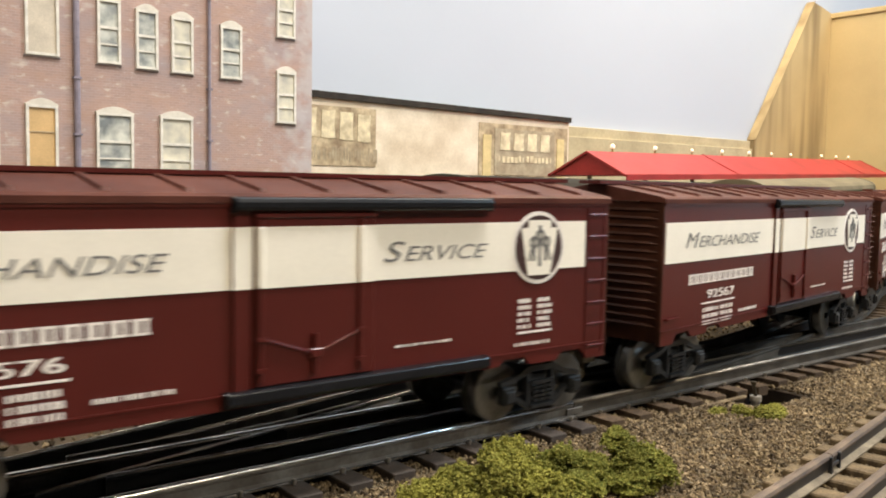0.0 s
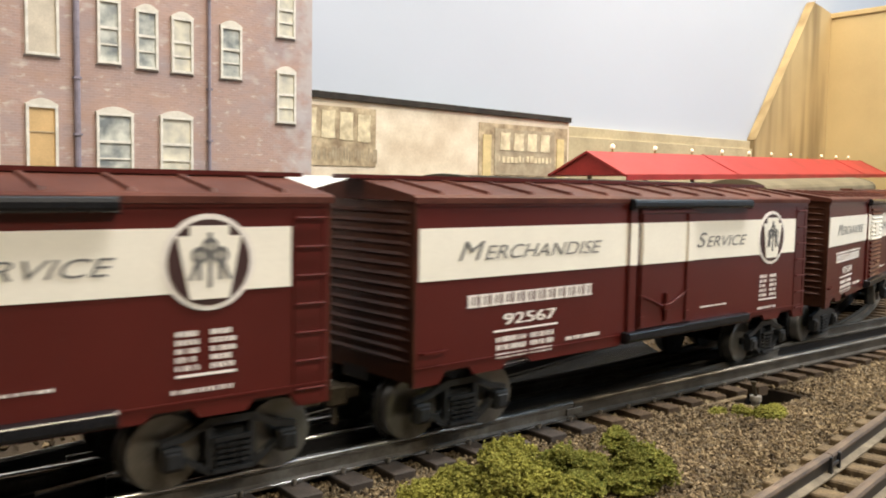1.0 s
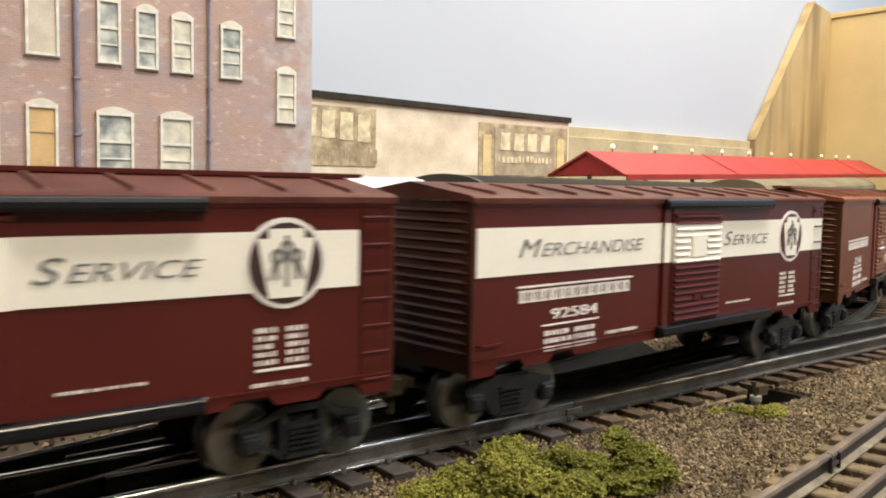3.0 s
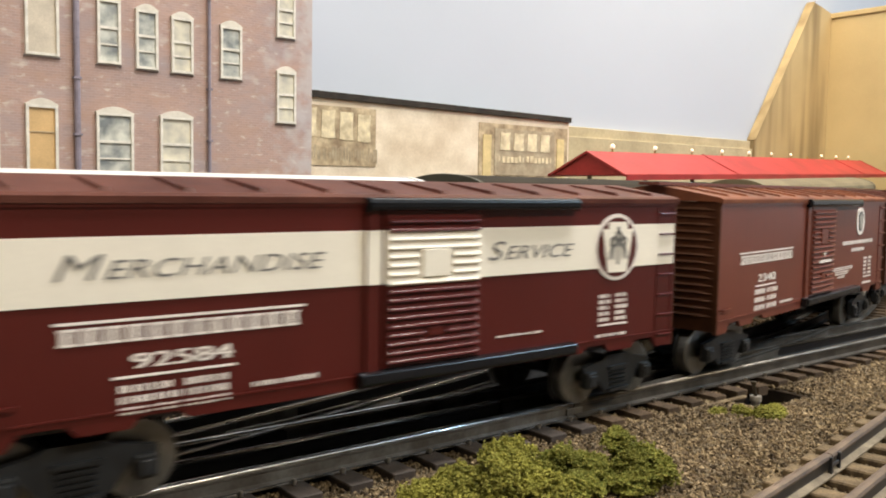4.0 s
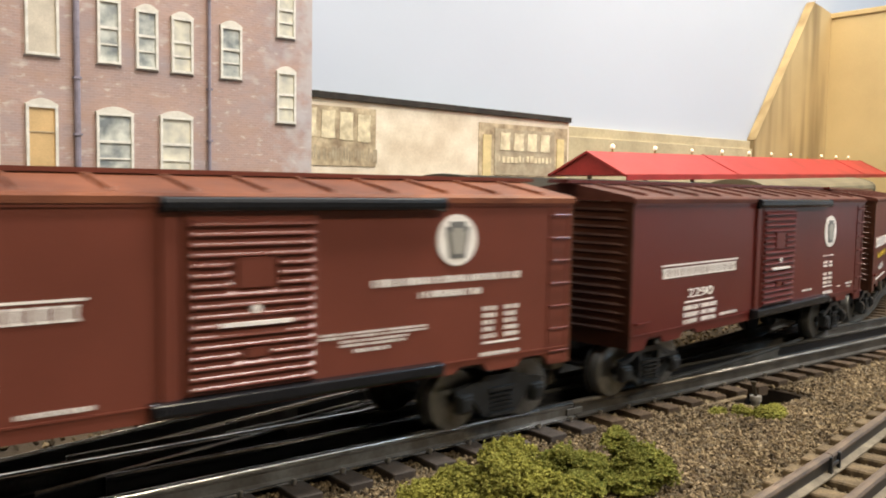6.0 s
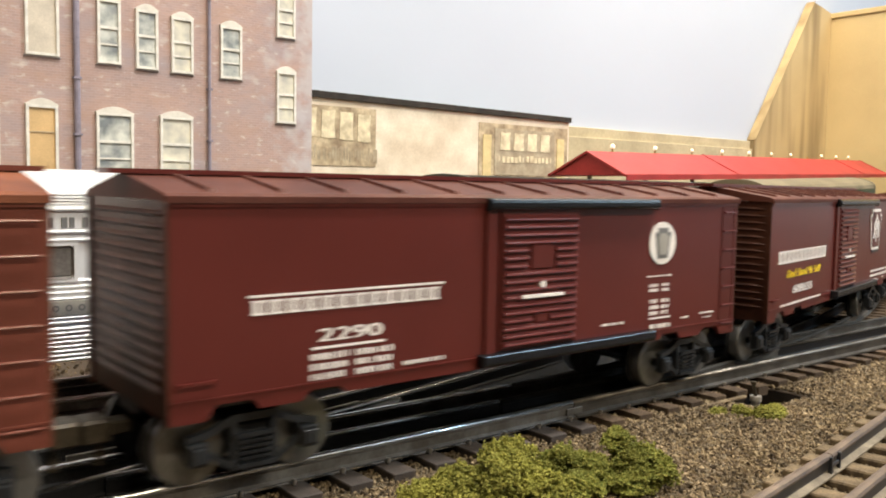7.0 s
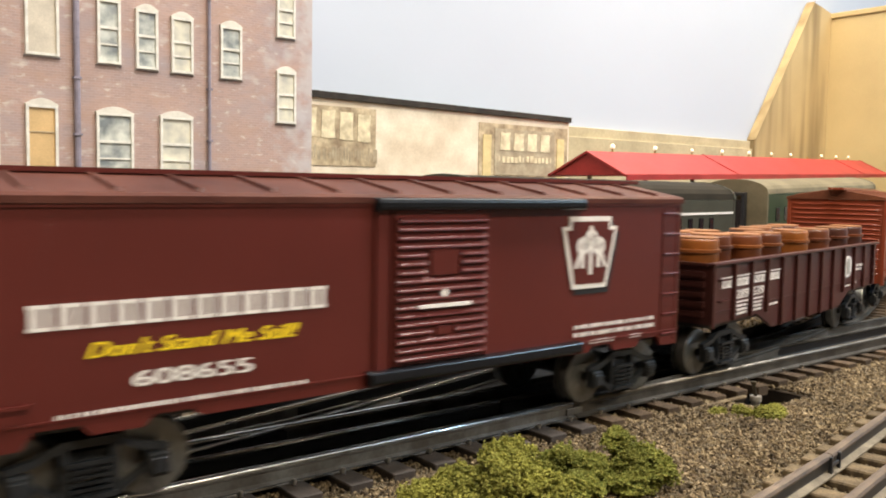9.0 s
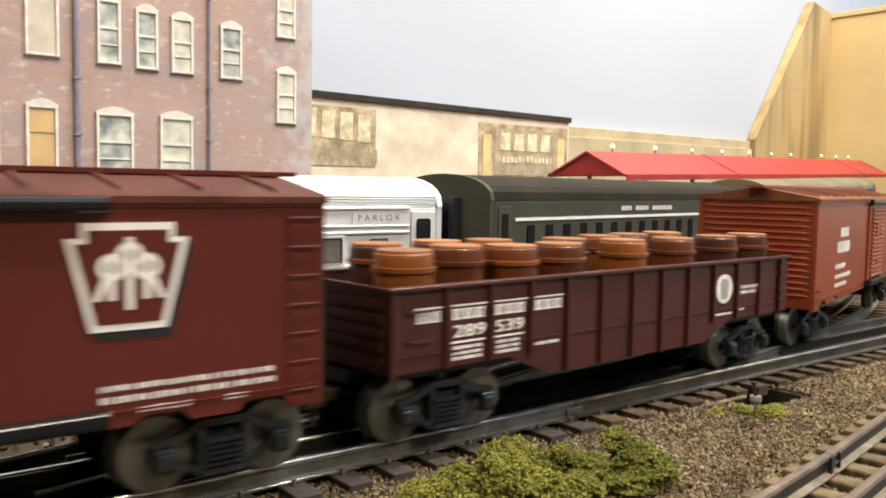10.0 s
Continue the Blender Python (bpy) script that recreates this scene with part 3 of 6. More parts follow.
def tracks():
    main = thing("main_track", "straight three-rail model track on dark wooden ties", kind="structure", category="")
    straight = [(s, 0.0, 0.0) for s in (-2.15, -0.9, -0.3, 0.0, 0.3, 0.6, 1.2)]
    left = [p for p in straight if p[0] <= 0.0] + [(0.073, 0.0, 0.0)]
    right = [(0.0738, 0.0, 0.0), (0.3, 0.0, 0.0), (0.6, 0.0, 0.0), (1.2, 0.0, 0.0)]
    rail(main, left, -0.0175, M_RAIL, M_RAILTOP, label="blackened steel rail with a bright head")
    # added strip stands in for a broken line of glints along the foot
    edge = [(-0.0031, -0.0063), (-0.0028, -0.0063), (-0.0028, -0.0054), (-0.0031, -0.0056)]
    part("foot_edge", sweep(NB(), [(x, -0.0175, 0.0) for x in (-0.30, -0.1, 0.073)], edge), M_RAILTOP, main, "polished strip added for glints on the rail foot")
    rail(main, right, -0.0175, M_RAIL2, M_WORN, label="dull dark steel rail")
    rail(main, [(-2.15, 0, 0), (-0.42, 0, 0)], 0.0, M_CENTRE, M_RAILTOP, 0.55)
    rail(main, [(-0.10, 0, 0), (0.05, 0, 0)], 0.0, M_CENTRE, M_RAILTOP, 0.55, "thin black centre rail")
    rail(main, [(0.052, 0, 0), (1.2, 0, 0)], 0.0, M_CENTRE, M_DULL, 0.55, "thin black centre rail")
    rail(main, left, 0.0175, M_RAIL, M_RAILTOP)
    rail(main, right, 0.0175, M_RAIL, M_DULL)
    # joint clips and spikes along the near rail
    for s in (0.0735,):
        bm = NB()
        box(bm, s - 0.0045, s + 0.0045, -0.0192, -0.0184, -0.0050, -0.0024, 0.0002)
        part("fishplate", bm, M_RAIL, main, "dark joint plate")
    spike = NB()
    cyl(spike, (0, 0, 0), (0, 0, 0.0012), 0.0006, 6)
    box(spike, -0.0004, 0.0004, -0.0009, 0.0009, 0.0010, 0.0016)
    spike = mesh_of("spike", spike, M_STEEL)
    places = [(s, 0.0, 0.0) for s in steps(-2.0983, 1.1, 0.0172)]
    for i, (s, _, _) in enumerate(places):
        if -0.12 < s < 0.25:
            part("spike", spike, None, main, m=pose(s, -0.0214, -0.0064))
    lay_ties(main, places, lambda x: "dark" if x < 0.075 else "brown")

    curve = thing("curved_track", "three-rail model track curving away on wooden ties", kind="structure", category="")
    places = [track_at(s) for s in [CURVE_START + 0.04 * i for i in range(59)]]
    rail(curve, places[2:], -0.0175, M_RAIL, M_DULL)
    rail(curve, places[1:], 0.0, M_CENTRE, M_DULL, 0.55)
    rail(curve, places, 0.0175, M_RAIL, M_DULL)
    lay_ties(curve, [track_at(s) for s in steps(0.30, 2.36, 0.0172)], lambda x: "brown")

    # turnout where a second road leaves towards the coaches
    cross = thing("turnout", "black turnout with slim rails and a cast frog", kind="structure", category="")
    ang = math.atan(0.227)
    line = [(x, 0.0143 + 0.227 * (x + 0.123), ang) for x in (-0.20, -0.123, -0.05, 0.03, 0.12, 0.24)]
    rail(cross, line[1:], -0.0172, M_CENTRE, M_RAILTOP, 0.30, square=1.0)
    rail(cross, line[2:], 0.0, M_CENTRE, M_RAILTOP, 0.26, square=1.0)
    rail(cross, line, 0.0172, M_CENTRE, M_RAILTOP, 0.30, square=1.0)
    part("guard_rail", sweep(NB(), [(-0.104, 0.0257, 0.0), (-0.0655, 0.0274, 0.12), (-0.0182, 0.0383, 0.23)], [(-0.0007, -0.006), (0.0007, -0.006), (0.0007, -0.0004), (-0.0007, -0.0004)]), M_RAIL, cross, "thin guard rail")
    part("guard_rail", sweep(NB(), [(-0.054, 0.0212, 0.04), (-0.03, 0.0235, 0.12), (0.005, 0.0307, 0.2)], [(-0.0007, -0.006), (0.0007, -0.006), (0.0007, -0.0002), (-0.0007, -0.0002)]), M_WORN, cross, "thin guard rail")
    frog = NB()
    prism(frog, [(-0.012, 0.0185), (-0.004, 0.0195), (0.017, 0.0225), (0.024, 0.0285), (0.014, 0.0290), (0.001, 0.0250)], -0.0062, -0.0012, "z")
    part("frog", frog, M_RAIL, cross, "grey cast metal frog plate")
    part("base", prism(NB(), [(-0.42, -0.0155), (0.07, -0.0155), (0.20, 0.03), (0.24, 0.085), (0.06, 0.062), (-0.1, 0.052), (-0.42, 0.04)], -0.0098, -0.0062, "z"), M_BASE, cross, "smooth black plastic base")

    coach = thing("coach_track", "three-rail model track under the parked coaches", kind="structure", category="")
    places = [(-0.9, 0.114, 0.0), (-0.3, 0.114, 0.0)] + [track_at(s, 0.114) for s in [CURVE_START + 0.04 * i for i in range(13)]]
    for side in (-0.0175, 0.0, 0.0175):
        rail(coach, places, side, M_RAIL, M_RAILTOP if side else M_CENTRE, 1.0 if side else 0.55)
    lay_ties(coach, [(s, 0.114, 0.0) for s in steps(-0.6, 0.03, 0.0172)] + [track_at(s, 0.114) for s in steps(0.045, 0.51, 0.0172)], lambda x: "dark")

    near = thing("siding_track", "rusty three-rail siding on weathered wooden ties", kind="structure", category="")
    k = 0.35
    def siding(d):
        a = radians(8.6) + k * d
        return 0.0578 + (math.sin(a) - math.sin(radians(8.6))) / k, -0.1347 - (math.cos(a) - math.cos(radians(8.6))) / k, a
    places = [siding(-0.35 + 0.05 * i) for i in range(26)]
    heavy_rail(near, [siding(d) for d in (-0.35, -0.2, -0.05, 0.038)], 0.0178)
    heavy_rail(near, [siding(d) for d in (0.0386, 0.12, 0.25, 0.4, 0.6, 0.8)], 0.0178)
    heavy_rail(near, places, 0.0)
    rail(near, places, -0.0178, M_RUST, M_RAIL)
    lay_ties(near, [siding(d) for d in steps(-0.3, 0.75, 0.0160)], lambda x: "pale")
    x, y, h = siding(0.040)
    clip = NB()
    for dx in (-0.004, 0.004):
        box(clip, dx - 0.0007, dx + 0.0007, -0.0024, -0.0012, -0.0060, -0.0004, 0.0002)
    box(clip, -0.004, 0.004, -0.0021, -0.0014, -0.0042, -0.0028, 0.0002)
    part("joint_clip", clip, M_BLACK, near, "small black rail joint clip", pose(x - 0.0178 * math.sin(h), y + 0.0178 * math.cos(h), 0, 0, 0, math.degrees(h)))


tracks()


def scatter(name, n, area, size, keep, material, label, seed, floor_z):
    """Loose grains, eight faces each, in one mesh."""
    r = np.random.RandomState(seed)
    x = r.uniform(area[0], area[1], n)
    y = r.uniform(area[2], area[3], n)
    ok = keep(x, y)
    x, y = x[ok], y[ok]
    n = len(x)
    base = np.array([(1, 0, 0), (-1, 0, 0), (0, 1, 0), (0, -1, 0), (0, 0, 1), (0, 0, -1)], float)
    tri = np.array([(0, 2, 4), (2, 1, 4), (1, 3, 4), (3, 0, 4), (2, 0, 5), (1, 2, 5), (3, 1, 5), (0, 3, 5)])
    s = size * r.uniform(0.55, 1.35, (n, 1, 1))
    v = base[None] * r.uniform(0.55, 1.25, (n, 6, 1)) + r.uniform(-0.3, 0.3, (n, 6, 3))
    q = r.normal(size=(n, 4))
    q /= np.linalg.norm(q, axis=1)[:, None]
    w, a, b, c = q.T
    rot = np.array([[1 - 2 * (b * b + c * c), 2 * (a * b - c * w), 2 * (a * c + b * w)], [2 * (a * b + c * w), 1 - 2 * (a * a + c * c), 2 * (b * c - a * w)],
                    [2 * (a * c - b * w), 2 * (b * c + a * w), 1 - 2 * (a * a + b * b)]]).transpose(2, 0, 1)
    v = np.einsum("nij,nkj->nki", rot, v) * s
    z = np.full(n, floor_z) + r.uniform(0, size * 0.9, n)
    v += np.stack([x, y, z], 1)[:, None, :]
    f = tri[None] + 6 * np.arange(n)[:, None, None]
    me = bpy.data.meshes.new(name)
    me.from_pydata(v.reshape(-1, 3).tolist(), [], f.reshape(-1, 3).tolist())
    me.materials.append(material)
    ob = new(name, me)
    ob.matrix_basis = FRAME
    return tagged(ob, label, "gravel", kind="stuff")


def off_pit(x, y):
    return ~((x > PIT[0] - 0.001) & (x < PIT[1] + 0.001) & (y > PIT[2] - 0.001) & (y < PIT[3] + 0.001))


scatter("ballast", 135000, (-0.16, 0.45, -0.19, -0.017), 0.00086, off_pit, M_BALLAST, "crushed brown ballast between the tracks", 3, -0.0098)
scatter("ballast", 45000, (0.45, 1.2, -0.25, 0.05), 0.0012, off_pit, M_BALLAST, "crushed brown ballast farther along the tracks", 4, -0.0100)
scatter("ballast", 30000, (-0.35, 0.9, -0.016, 0.36), 0.0011, off_pit, M_BALLAST, "crushed brown ballast between the far tracks", 6, -0.0098)


# ---- lettering ----
def text_mesh(name, words, material, u0, u1, z0, z1, shear=0.0, bold=0.0, drop=0.0003):
    """Letters fitted into the box u0..u1, z0..z1 of a car's side, a hair thick."""
    bm = NB()
    cursor = 0.0
    for text, size in words:
        cu = bpy.data.curves.new("letters", "FONT")
        cu.body, cu.size, cu.shear = text, size, shear
        tmp = bpy.data.objects.new("letters", cu)
        scene.collection.objects.link(tmp)
        bpy.context.view_layer.update()
        me = bpy.data.meshes.new_from_object(tmp.evaluated_get(bpy.context.evaluated_depsgraph_get()))
        width = max((v.co.x for v in me.vertices), default=0.0)
        for v in me.vertices:
            v.co.x += cursor
        cursor += width - 0.07
        bm.from_mesh(me)
        bpy.data.objects.remove(tmp)
    xs, ys = [v.co.x for v in bm.verts], [v.co.y for v in bm.verts]
    ax, bx, ay, by = min(xs), max(xs), min(ys), max(ys)
    for v in bm.verts:
        x, y = v.co.x, v.co.y
        v.co = (u0 + (x - ax) / (bx - ax) * (u1 - u0), -drop, z0 + (y - ay) / (by - ay) * (z1 - z0))
    if bold:  # heavier strokes: the letters again, a hair aside and in front
        twin = bmesh.ops.duplicate(bm, geom=list(bm.verts) + list(bm.edges) + list(bm.faces))["geom"]
        for v in twin:
            if isinstance(v, bmesh.types.BMVert):
                v.co += Vector((bold, -0.00006, 0))
    bmesh.ops.recalc_face_normals(bm, faces=bm.faces)
    for f in bm.faces:
        if f.normal.y > 0:
            f.normal_flip()
    return mesh_of(name, bm, material)


def bars(bm, rows, drop=0.0003):
    """Plain bars (u0, u1, z0, z1) in place of small print."""
    for u0, u1, z0, z1 in rows:
        box(bm, u0, u1, -drop, 0.0, z0, z1)
    return bm


def small_print(bm, u0, u1, z0, z1, lines, seed, gap=0.5):
    r = random.Random(seed)
    h = (z1 - z0) / (lines + gap * (lines - 1)) if lines > 1 else z1 - z0
    for i in range(lines):
        z = z1 - h - i * h * (1 + gap)
        u = u0
        while u < u1 - 0.001:
            w = min(r.uniform(0.0006, 0.0013), u1 - u)
            low = 0.10 * h * r.random()
            bars(bm, [(u, u + w, z + low, z + h - 0.10 * h * r.random())])
            u += w + r.choice((0.0004, 0.0005, 0.0006, 0.0012))
    return bm


def name_bars(bm, n, u0, u1, z0, z1, over=False):
    """A railway's name as one plain block for each letter: a heavy and a light bar between a head line and a foot line."""
    p = (u1 - u0) / n
    h = z1 - z0
    for i in range(n):
        a = u0 + i * p
        w = p * 0.86
        bars(bm, [(a + w * 0.08, a + w * 0.46, z0, z1), (a + w * 0.70, a + w * 0.92, z0, z1)])
        bars(bm, [(a, a + w, z0, z0 + h * 0.14), (a, a + w, z1 - h * 0.14, z1)], 0.00031)
    if over:
        bars(bm, [(u0 - 0.001, u1 + 0.001, z1 + h * 0.22, z1 + h * 0.38)])
    return bm


KEY = [(-0.62, 1.0), (0.62, 1.0), (0.62, 0.72), (1.0, 0.72), (0.62, -1.0), (-0.62, -1.0), (-1.0, 0.72), (-0.62, 0.72)]


def keystone(bm, u, z, hw, hh, drop=0.0004, top=0.62):
    prism(bm, [(u + (math.copysign(top, a) if b > 0 and abs(a) < 1 else a) * hw, z + b * hh) for a, b in KEY], -drop, 0.0)
    return bm


def disc(bm, u, z, ru, drop, seg=32):
    prism(bm, [(u + ru * math.cos(2 * math.pi * i / seg), z + ru * math.sin(2 * math.pi * i / seg)) for i in range(seg)], -drop, 0.0)
    return bm


def ring(bm, u, z, r, r2, drop, seg=36):
    for i in range(seg):
        a, b = 2 * math.pi * i / seg, 2 * math.pi * (i + 1) / seg
        q = [bm.verts.new((u + k * math.cos(t), -drop, z + k * math.sin(t))) for k, t in ((r, a), (r, b), (r2, b), (r2, a))]
        bm.faces.new(q)
    return bm


def monogram(bm, u, z, w, h, drop):
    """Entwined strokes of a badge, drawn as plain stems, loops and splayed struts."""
    for du, dz, k in ((-0.55, -0.12, 0.60), (0.0, 0.0, 1.0), (0.55, -0.12, 0.60)):
        bars(bm, [(u + w * (du - 0.11), u + w * (du + 0.11), z + h * (dz - k), z + h * (dz + k))], drop)
        ring(bm, u + w * du, z + h * (dz + k * 0.50), w * 0.44, w * 0.25, drop, 20)
        if k < 1:
            out = math.copysign(1, du)
            a, b = u + w * (du + 0.05 * out), u + w * (du + 0.50 * out)
            q = [bm.verts.new((x, -drop - 0.00002, y)) for x, y in ((a, z + h * (dz + 0.05)), (a + w * 0.22 * out, z + h * (dz + 0.05)), (b + w * 0.10 * out, z + h * (dz - k)), (b - w * 0.12 * out, z + h * (dz - k)))]
            f = bm.faces.new(q)
            f.normal_update()
            if f.normal.y > 0:
                f.normal_flip()
    return bm


# ---- rolling stock ----
HALF, LONG, EAVE, RIDGE, SILL = 0.0319, 0.1292, 0.0795, 0.0862, 0.0218
BOGIE, AXLE, WHEEL_R = 0.102, 0.017, 0.0104


def wheel_meshes():
    bm = NB()
    cyl(bm, (0, -0.022, 0), (0, 0.022, 0), 0.0016, 10)
    for s in (-1, 1):
        prof = [(0.0018, 0.0205), (0.0060, 0.0200), (0.0080, 0.0208), (0.0104, 0.0205), (0.01055, 0.0160), (0.0118, 0.0155), (0.0118, 0.0146), (0.0040, 0.0146)]
        lathe(bm, [(r, s * z) for r, z in prof], 28, "y")
    return mesh_of("wheelset", bm, M_WHEEL, False)


def add_treads(me):
    """The polished treads and three casting marks a wheel, in the wheelset's own mesh."""
    bm = NB()
    bm.from_mesh(me)
    n = len(bm.faces)
    for s in (-1, 1):
        lathe(bm, [(0.0093, s * 0.0209), (0.0103, s * 0.0208), (0.01065, s * 0.0200), (0.01065, s * 0.0164), (0.0100, s * 0.0164)], 28, "y")
        for i in range(3):
            a = 2 * math.pi * i / 3
            cyl(bm, (0.0050 * math.cos(a), s * 0.0199, 0.0050 * math.sin(a)), (0.0050 * math.cos(a), s * 0.0207, 0.0050 * math.sin(a)), 0.0007, 6)
    bm.faces.ensure_lookup_table()
    for f in bm.faces[n:]:
        f.material_index = 1
    bm.to_mesh(me)
    bm.free()
    me.materials.append(M_TREAD)
    return me


WHEELSET = add_treads(wheel_meshes())


def side_frame(style):
    bm = NB()
    y0, y1 = -0.0262, -0.0236
    for s in (-1, 1):
        x = s * AXLE
        box(bm, x - 0.0030, x + 0.0030, y0 - 0.0016, y1, 0.0066, 0.0132, 0.0006)
        box(bm, x - 0.0022, x + 0.0022, y0 - 0.0024, y0 - 0.0014, 0.0076, 0.0120, 0.0004)
    if style == "open":  # slim arch bars with a spring basket
        prism(bm, [(-0.020, 0.0132), (-0.0135, 0.0140), (-0.006, 0.0172), (0.006, 0.0172), (0.0135, 0.0140), (0.020, 0.0132), (0.020, 0.0148), (0.0135, 0.0160), (0.0065, 0.0194), (-0.0065, 0.0194), (-0.0135, 0.0160), (-0.020, 0.0148)], y0, y1)
        prism(bm, [(-0.0145, 0.0088), (-0.0065, 0.0034), (0.0065, 0.0034), (0.0145, 0.0088), (0.0145, 0.0106), (0.006, 0.0054), (-0.006, 0.0054), (-0.0145, 0.0106)], y0, y1)
        for s in (-1, 1):
            box(bm, s * 0.0062 - 0.0009, s * 0.0062 + 0.0009, y0, y1, 0.0045, 0.0180)
    else:  # heavy cast frame
        prism(bm, [(-0.020, 0.0118), (-0.0205, 0.0150), (-0.010, 0.0168), (-0.007, 0.0184), (0.007, 0.0184), (0.010, 0.0168), (0.0205, 0.0150), (0.020, 0.0118), (0.0130, 0.0110), (0.0085, 0.0050), (0.006, 0.0036), (-0.006, 0.0036), (-0.0085, 0.0050), (-0.0130, 0.0110)], y0, y1)
    for i in (-1, 0, 1):
        for z in (0.0062, 0.0078, 0.0094, 0.0110):
            box(bm, i * 0.0034 - 0.0013, i * 0.0034 + 0.0013, y0 - 0.0010, y0, z, z + 0.0009)
    box(bm, -0.0058, 0.0058, y0 - 0.0012, y0, 0.0040, 0.0052)
    box(bm, -0.0058, 0.0058, y0 - 0.0012, y0, 0.0128, 0.0140)
    return bm


FRAMES = {k: mesh_of("side_frame", side_frame(k), M_TRUCK) for k in ("open", "cast")}


def truck(car, x, style):
    """A two-axle truck; returns it with its two wheelsets."""
    bm = NB()
    box(bm, -0.0055, 0.0055, -0.0236, 0.0236, 0.0085, 0.0160, 0.0006)
    cyl(bm, (0, 0, 0.0150), (0, 0, 0.0215), 0.006, 14)
    for s in (-1, 1):
        box(bm, s * 0.0090 - 0.001, s * 0.0090 + 0.001, -0.020, 0.020, 0.0075, 0.0095)
    t = part("truck", bm, M_TRUCK, car, "black model railway truck", pose(x, 0, 0))
    part("side_frame", FRAMES[style], None, t)
    part("side_frame", FRAMES[style], None, t, m=pose(0, 0, 0, 0, 0, 180))
    wheels = []
    for s in (-1, 1):
        w = part("wheelset", WHEELSET, None, t, m=pose(s * AXLE, 0, WHEEL_R))
        wheels.append((w, s * AXLE))
    return t, wheels


def coupler(car, x):
    s = 1 if x > 0 else -1
    bm = NB()
    box(bm, min(x, x + s * 0.007), max(x, x + s * 0.007), -0.0035, 0.0035, 0.0125, 0.0165, 0.0005)
    box(bm, min(x + s * 0.006, x + s * 0.0140), max(x + s * 0.006, x + s * 0.0140), -0.0055, 0.0050, 0.0110, 0.0180, 0.0009)
    cyl(bm, (x + s * 0.008, 0.0, 0.0040), (x + s * 0.008, 0.0, 0.0115), 0.0011, 8)
    part("coupler", bm, M_COUPLER, car, "dark metal knuckle coupler")


def underframe(car, length):
    bm = NB()
    box(bm, -length + 0.006, length - 0.006, -0.0275, 0.0275, 0.0225, 0.0262)
    box(bm, -length, length, -0.007, 0.007, 0.0185, 0.0230)
    box(bm, -0.035, -0.010, 0.006, 0.020, 0.0140, 0.0225, 0.001)
    cyl(bm, (0.012, 0.012, 0.0165), (0.040, 0.012, 0.0165), 0.0055, 14)
    part("underframe", bm, M_BLACK, car, "black underframe with brake gear")


